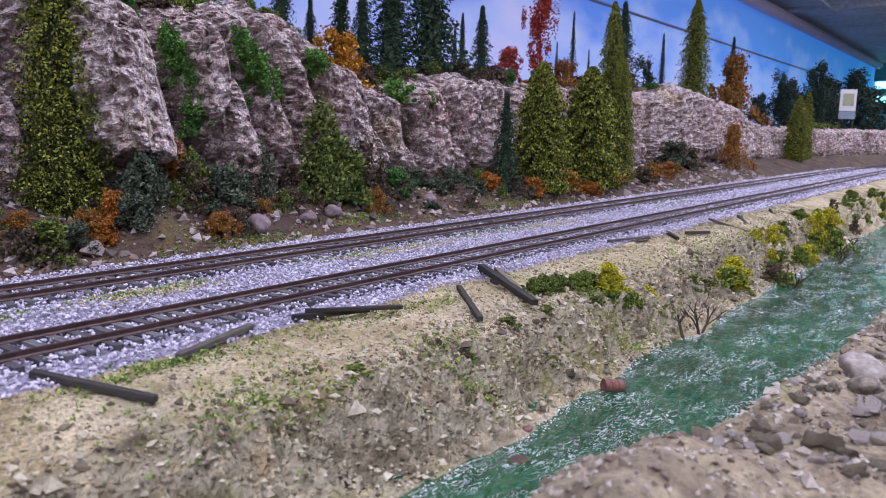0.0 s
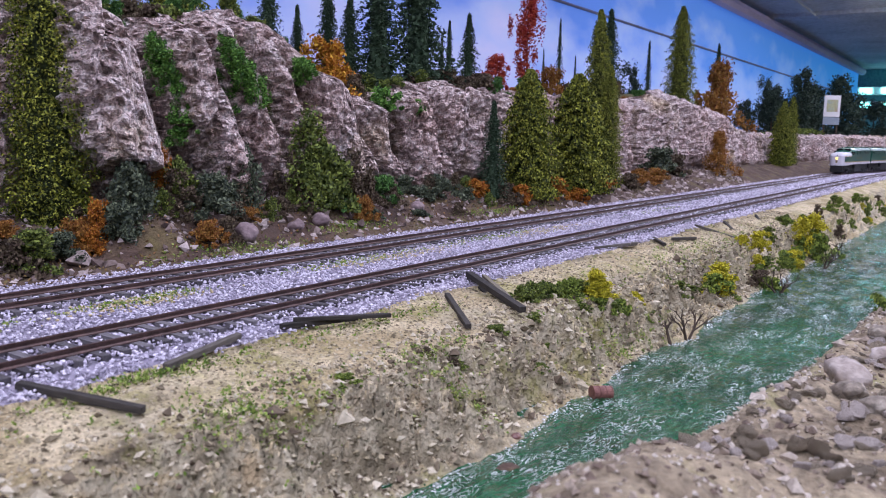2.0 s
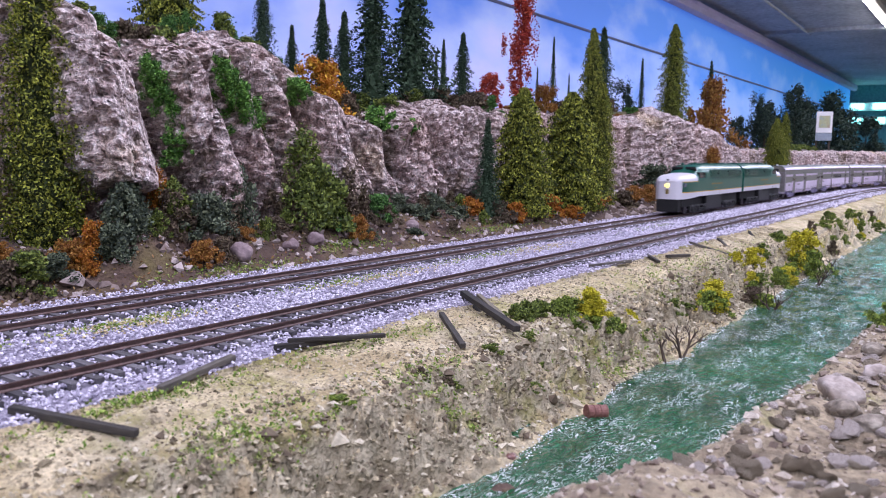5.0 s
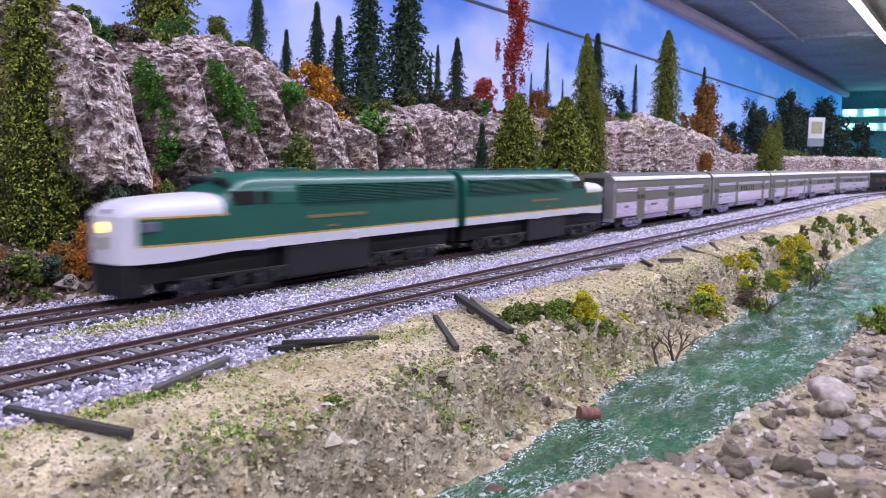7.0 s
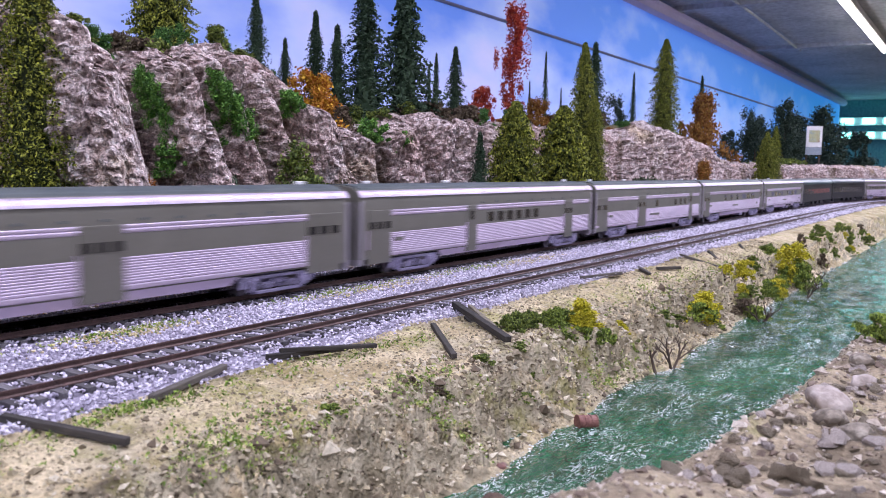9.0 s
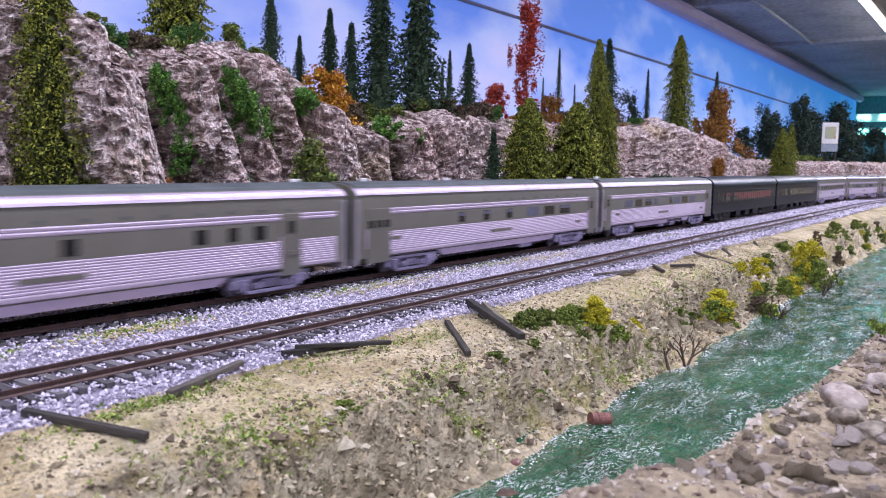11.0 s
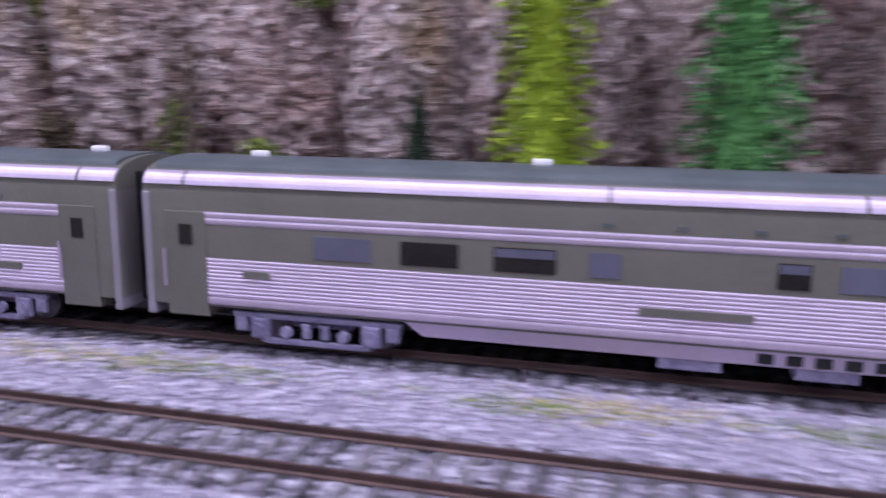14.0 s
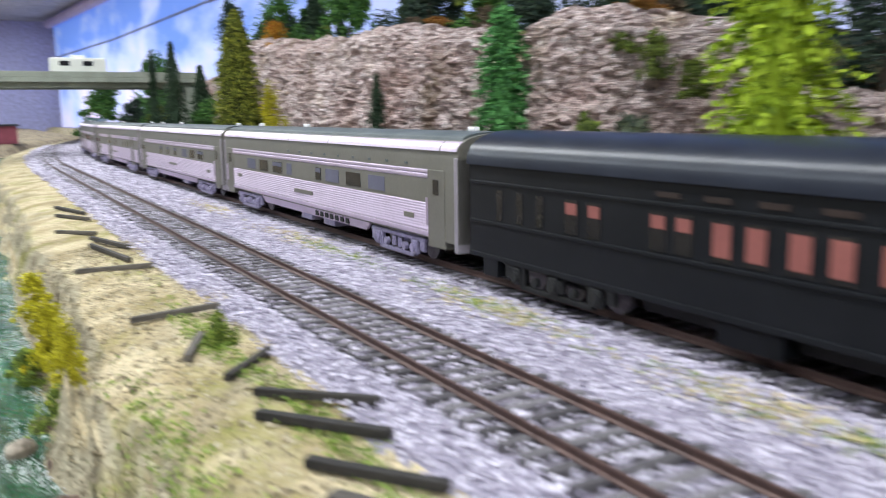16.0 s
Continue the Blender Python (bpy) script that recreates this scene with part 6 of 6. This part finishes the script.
        part("grab_rail", boxed(at(a) - 0.0006, at(a) - 0.0002, -HW - 0.0009, HW + 0.0009, 0.0150, 0.0250), STEEL, d)
    for a, b, z in plates:
        part("grille", boxed(at(a), at(b), -HW - 0.0007, HW + 0.0007, z, z + 0.0019), OLIVE_PANEL, e)
    for i in range(9):
        x = at(0.42 + 0.055 * i)
        part("vent", boxed(x - 0.0012, x + 0.0012, -HW - 0.0002, HW + 0.0002, 0.0364, 0.0374), ROOF_GREY, e)
    for f, r in ((0.10, 0.0016), (0.36, 0.0016), (0.93, 0.0016)):
        part("roof_vent", boxed(at(f) - 0.0025, at(f) + 0.0025, -0.0012, 0.0012, 0.0482, 0.0500, bevel=0.0006), SIGN_WHITE, e)
    for x in (-L, L):
        s = 1 if x > 0 else -1
        part("diaphragm", boxed(min(x, x + s * 0.0038), max(x, x + s * 0.0038), -0.0085, 0.0085, 0.0080, 0.0440, bevel=0.0006), RUBBER, e, "black corridor bellows")
        part("end_frame", boxed(min(x, x - s * 0.0022), max(x, x - s * 0.0022), -HW - 0.0004, HW + 0.0004, 0.0070, 0.0400, bevel=0.0005), END_GREY, e)
    part("underframe", boxed(-L + 0.01, L - 0.01, -0.0075, 0.0075, 0.0055, 0.0102), DARK_METAL, e)
    for a, b in boxes:
        part("equipment_box", boxed(at(a), at(b), -HW + 0.0010, HW - 0.0010, 0.0038, 0.0068, bevel=0.0004), TRUCK_GREY, e)
    for f in vents:
        part("skirt_vent", boxed(at(f), at(f + 0.0115), -HW + 0.0001, HW - 0.0001, 0.0073, 0.0096), RUBBER, e, "dark square vent opening")
    for f in (0.175, 0.825):
        truck(e, at(f), (-0.0155, 0.0155), TRUCK_GREY, 0.0460)
    return e


def black_car(label, blinds=True):
    """A riveted heavyweight car with an arched roof and pairs of blinds."""
    e = tagged(new("heavyweight_car"), label, "railway car", group="cars of the train")
    L = 0.1438

    def at(f):
        return -0.1478 + 0.2956 * f

    part("body", extrude([(-HW, 0.0090), (HW, 0.0090), (HW, 0.0385), (-HW, 0.0385)], -L, L), PULLMAN, e)
    part("roof", extrude(roof_arc(0.0385, 0.0492, HW + 0.0008, 18, 0.75), -L - 0.001, L + 0.001), PULLMAN_ROOF, e, "dark blue-black arched roof")
    for z in (0.0198, 0.0325):
        part("belt_rail", boxed(-L, L, -HW - 0.0004, HW + 0.0004, z, z + 0.0010, bevel=0.0002), PULLMAN, e)
    part("side_sill", boxed(-L, L, -HW - 0.0004, HW + 0.0004, 0.0085, 0.0100, bevel=0.0002), PULLMAN, e)
    spots = [(0.067, 0.0105, 0), (0.103, 0.0105, 0), (0.137, 0.0105, 0), (0.182, 0.018, 2), (0.214, 0.018, 2), (0.293, 0.018, 2), (0.321, 0.018, 2)]
    f = 0.358
    while f < 0.86:
        spots += [(f, 0.0195, 1), (f + 0.031, 0.0195, 1)]
        f += 0.067
    spots += [(0.875, 0.011, 0), (0.91, 0.011, 0)]
    for f, w, k in spots:
        z0 = 0.0215
        fr = part("window", boxed(at(f), at(f + w), -HW - 0.0002, HW + 0.0002, z0, 0.0310), WINDOW, e)
        if k and blinds:
            part("blind", boxed(at(f) + 0.0004, at(f + w) - 0.0004, -HW - 0.0003, HW + 0.0003, z0 + (0.0055 if k == 2 else 0.0012), 0.0302), PINK_BLIND, fr)
    for i in range(9):
        part("letter_bar", boxed(at(0.30 + 0.05 * i), at(0.325 + 0.05 * i), -HW - 0.0003, HW + 0.0003, 0.0347, 0.0360), DIM_LETTERS, e)
    for x in (-L, L):
        s = 1 if x > 0 else -1
        part("diaphragm", boxed(min(x, x + s * 0.0038), max(x, x + s * 0.0038), -0.0085, 0.0085, 0.0080, 0.0440, bevel=0.0006), RUBBER, e)
        part("step", boxed(x - s * 0.012 - 0.004, x - s * 0.012 + 0.004, -HW, HW, 0.0030, 0.0088), PULLMAN, e)
    part("underframe", boxed(-0.07, 0.07, -0.0100, 0.0100, 0.0035, 0.0090), DARK_METAL, e)
    for a, b in ((0.36, 0.42), (0.50, 0.56), (0.62, 0.70)):
        part("battery_box", boxed(at(a), at(b), -HW + 0.002, HW - 0.002, 0.0022, 0.0088, bevel=0.0004), PULLMAN, e)
    for x in (0.165, 0.835):
        truck(e, at(x), (-0.0185, 0.0, 0.0185), DARK_METAL, 0.0520, 0.0050)
    return e


def loco_shell():
    """A long-nosed cab unit, lofted along its length; the nose points to -x."""
    L = 0.2150
    tops = [(0.0, 0.0330), (0.0015, 0.0362), (0.005, 0.0392), (0.012, 0.0408), (0.028, 0.0418), (0.043, 0.0424), (0.0445, 0.0430), (0.0530, 0.0490), (0.060, 0.0506), (0.070, 0.0510), (L, 0.0510)]
    wide = [(0.0, 0.0080), (0.0015, 0.0108), (0.005, 0.0135), (0.012, 0.0155), (0.025, 0.0168), (0.043, 0.0172), (L, 0.0172)]
    xs = [0.0, 0.0007, 0.0015, 0.003, 0.005, 0.008, 0.012, 0.018, 0.028, 0.036, 0.043, 0.0445, 0.047, 0.050, 0.053, 0.056, 0.060, 0.066, 0.07, 0.12, 0.17, L]
    side = [0.0180, 0.0225, 0.0234, 0.0285, 0.0333, 0.0341]
    v, n = [], None
    for x in xs:
        zt, w = interp(x, tops), interp(x, wide)
        zs = 0.0341
        k = min(1.0, (zt - zs) / 0.0166)
        half = [(w, interp(x, [(0.0, 0.0160), (0.022, 0.0164), (0.045, 0.0180)]) if z == 0.0180 else z) for z in side]
        for i in range(1, 9):
            a = math.pi / 2 * i / 8
            half.append((w * math.cos(a) ** (0.42 if k > 0.9 else 0.55), zs + (zt - zs) * math.sin(a) ** 0.85))
        ring = half + [(-y, z) for y, z in half[-2::-1]]
        n = len(ring)
        v += [(x - L / 2, y, z) for y, z in ring]
    faces, idx = [], []
    for i in range(len(xs) - 1):
        xm = (xs[i] + xs[i + 1]) / 2
        for j in range(n - 1):
            a = i * n + j
            faces.append((a, a + n, a + n + 1, a + 1))
            zm = (v[a][2] + v[a + 1][2] + v[a + n][2] + v[a + n + 1][2]) / 4
            if xm < 0.0065:
                c = 1
            elif zm < 0.0224:
                c = 1
            elif zm < 0.0236:
                c = 2
            elif xm < 0.0445 and 0.0332 < zm < 0.0342:
                c = 2
            elif xm < 0.0437 and zm > 0.0341:
                c = 1
            else:
                c = 0
            idx.append(c)
    m = (len(xs) - 1) * n
    for base in (0, m):
        for j in range((n - 1) // 2):
            faces.append((base + j, base + j + 1, base + n - 2 - j, base + n - 1 - j))
            idx.append(1 if base == 0 else 0)
    me = mesh_from("body", v, faces, [LOCO_GREEN, LOCO_WHITE, LOCO_YELLOW], idx, True)
    bm = bmesh.new()
    bm.from_mesh(me)
    bmesh.ops.recalc_face_normals(bm, faces=bm.faces[:])
    for ed in bm.edges:
        ed.smooth = ed.calc_face_angle(0) < 0.5
    bm.to_mesh(me)
    bm.free()
    return me


def locomotive(lit):
    e = tagged(new("diesel_locomotive"), "dark green and white long-nosed passenger diesel locomotive" + (" with lit headlight" if lit else " coupled back to front"), "locomotive", group="locomotives of the train")
    e.scale = (1.03, 1.0, 1.0)
    o = -0.2150 / 2
    part("body", loco_shell(), None, e)
    for i in range(11):
        z = 0.0372 + 0.00078 * i
        part("louver", boxed(o + 0.086, o + 0.2115, -HW - 0.0007, HW + 0.0007, z, z + 0.0004), LOCO_GREEN, e)
    for a, b, z0, z1 in ((0.153, 0.195, 0.0385, 0.0445), (0.112, 0.117, 0.0400, 0.0440), (0.203, 0.208, 0.0400, 0.0440)):
        part("grille", boxed(o + a, o + b, -HW - 0.0006, HW + 0.0006, z0, z1), PULLMAN, e)
    part("cab_window", boxed(o + 0.0475, o + 0.0600, -HW - 0.0001, HW + 0.0001, 0.0372, 0.0432, bevel=0.0006), WINDOW, e)
    part("cab_door_window", boxed(o + 0.0625, o + 0.0680, -HW - 0.0001, HW + 0.0001, 0.0372, 0.0430, bevel=0.0006), WINDOW, e)
    part("cab_panel", boxed(o + 0.0690, o + 0.0830, -HW - 0.0002, HW + 0.0002, 0.0366, 0.0432, bevel=0.0010), LOCO_GREEN, e)
    for s in (-1, 1):
        w = boxed(-0.0012, 0.0012, -0.0058, 0.0058, -0.0026, 0.0026, bevel=0.0008)
        ob = part("windshield", w, WINDOW, e)
        ob.matrix_basis = pose(o + 0.0492, s * 0.0072, 0.0462, 0, -38, s * 12)
        part("number_board", boxed(o + 0.0060, o + 0.0150, s * 0.0150 - 0.0006, s * 0.0150 + 0.0006, 0.0284, 0.0322, bevel=0.0004), GREY_BLIND, e)
    part("lettering", boxed(o + 0.091, o + 0.132, -HW - 0.0002, HW + 0.0002, 0.0296, 0.0311), GOLD_BAR, e)
    part("side_crest", boxed(o + 0.104, o + 0.112, -HW - 0.0002, HW + 0.0002, 0.0250, 0.0260), GOLD_BAR, e)
    part("headlight", cylinder(bmesh.new(), (o - 0.0001, 0, 0.0300), (1, 0, 0), 0.0021, 0.0018, 18), HEADLIGHT if lit else SIGN_WHITE, e, "glowing yellow headlight" if lit else "unlit headlight")
    part("upper_light", cylinder(bmesh.new(), (o + 0.0015, 0, 0.0358), (1, 0, 0), 0.0010, 0.0020, 14), WINDOW, e)
    part("nose_crest", boxed(o - 0.0004, o + 0.0006, -0.0016, 0.0016, 0.0215, 0.0262), GOLD_BAR, e)
    for x in (0.085, 0.125, 0.135, 0.180, 0.198):
        part("roof_fan", cylinder(bmesh.new(), (o + x, 0, 0.0514), (0, 0, 1), 0.0075, 0.0016, 20), LOCO_GREEN, e)
    for x in (0.055, 0.100):
        part("horn", boxed(o + x, o + x + 0.006, 0.004, 0.006, 0.0505, 0.0528, bevel=0.0006), LOCO_GREEN, e)
    part("pilot", boxed(o + 0.0012, o + 0.010, -0.0115, 0.0115, 0.0030, 0.0155, bevel=0.001), DARK_METAL, e)
    part("underframe", boxed(o + 0.010, -o - 0.004, -0.0120, 0.0120, 0.0080, 0.0185), DARK_METAL, e)
    part("fuel_tank", boxed(-0.030, 0.028, -0.0165, 0.0165, 0.0022, 0.0182, bevel=0.0015), DARK_METAL, e)
    for x in (0.060, 0.122):
        part("step_plate", boxed(o + x, o + x + 0.004, -HW - 0.0005, HW + 0.0005, 0.0175, 0.0215, bevel=0.0003), LOCO_WHITE, e)
    for x in (0.050, 0.168):
        truck(e, o + x, (-0.0200, 0.0, 0.0200), DARK_METAL, 0.0560, 0.0052)
    part("rear_diaphragm", boxed(-o - 0.001, -o + 0.0022, -0.0085, 0.0085, 0.0090, 0.0470), RUBBER, e)
    return e


BAGGAGE = "fluted stainless steel model baggage car with plain doors"
SLEEPER = "fluted stainless steel model sleeping car with mixed blinds"
W5 = [(0.176, 0.227, "g"), (0.253, 0.302, "d"), (0.331, 0.381, "h"), (0.407, 0.431, "g"), (0.544, 0.567, "h"), (0.587, 0.639, "g"), (0.667, 0.718, "d"), (0.745, 0.796, "g")]
W4 = [(0.323, 0.346, "h"), (0.416, 0.439, "h"), (0.510, 0.533, "h"), (0.602, 0.655, "g"), (0.684, 0.735, "d"), (0.765, 0.819, "h")]
PLATE = [(0.11, 0.135, 0.0185), (0.446, 0.530, 0.0165), (0.855, 0.880, 0.0165)]
UNDER = [(0.4625, 0.51), (0.5625, 0.608)]
VENTS = [0.535 + 0.0205 * i for i in range(7)]
TRAIN = [
    (-1.5268, 0, locomotive(True)),
    (-1.2965, 180, locomotive(False)),
    (-1.0335, 0, silver_car(BAGGAGE, [], [(0.201, 0.269, 4), (0.492, 0.556, 3), (0.885, 0.965, 3)], [(0.10, 0.13, 0.0185), (0.33, 0.38, 0.0185)], size=0.972)),
    (-0.7388, 0, silver_car("fluted stainless steel model mail car with small windows", [(0.44 + 0.042 * i, 0.465 + 0.042 * i, "d") for i in range(6)], [(0.035, 0.100, 3), (0.355, 0.395, 1), (0.816, 0.865, 2)], PLATE[:1])),
    (-0.4433, 0, silver_car("fluted stainless steel model crew car with few windows", [(0.687, 0.707, "d"), (0.744, 0.761, "d"), (0.791, 0.813, "d"), (0.5, 0.52, "d")], [(0.016, 0.100, 2), (0.338, 0.407, 2), (0.843, 0.885, 1)], PLATE)),
    (-0.1478, 0, silver_car(SLEEPER, W4, [(0.042, 0.106, 3), (0.925, 0.963, 1)], PLATE, boxes=[(0.58, 0.63)])),
    (0.1478, 0, silver_car(SLEEPER, W5, [(0.035, 0.075, 1), (0.917, 0.957, 1)], PLATE, boxes=UNDER, vents=VENTS)),
    (0.4433, 0, black_car("black-green heavyweight model sleeping car with pink blinds")),
    (0.7388, 0, black_car("black-green heavyweight model coach with dark windows", False)),
    (1.034, 0, silver_car("fluted stainless steel model coach with a long row of windows", [(0.14 + 0.062 * i, 0.18 + 0.062 * i, "d") for i in range(12)], [(0.035, 0.075, 1), (0.917, 0.957, 1)], PLATE)),
    (1.330, 0, silver_car(SLEEPER, W5, [(0.035, 0.075, 1), (0.917, 0.957, 1)], PLATE, boxes=UNDER, vents=VENTS)),
    (1.625, 0, silver_car(SLEEPER, W4, [(0.042, 0.106, 3), (0.925, 0.963, 1)], PLATE)),
]
# where the joint between the fourth and fifth silver cars stands, by seconds
RUN = [(0, 4.0165), (8.5, 1.3475), (11, 0.591), (12, 0.280), (13, -0.040), (14, -0.351), (15, -0.675), (15.5, -0.845), (16, -1.005)]


def motions():
    for offset, turn, car in TRAIN:
        rows = []
        for t in [0, 0.1, 1, 2, 3, 4, 5, 6, 7, 8, 9, 10, 11, 12, 13, 14, 15, 15.5, 15.9, 16]:
            x, y, a = along(interp(t, RUN) + offset, S_BACK)
            rows.append((t, pose(x, y, 0.0, 0, 0, math.degrees(a) + turn)))
        walk(car, rows)


motions()
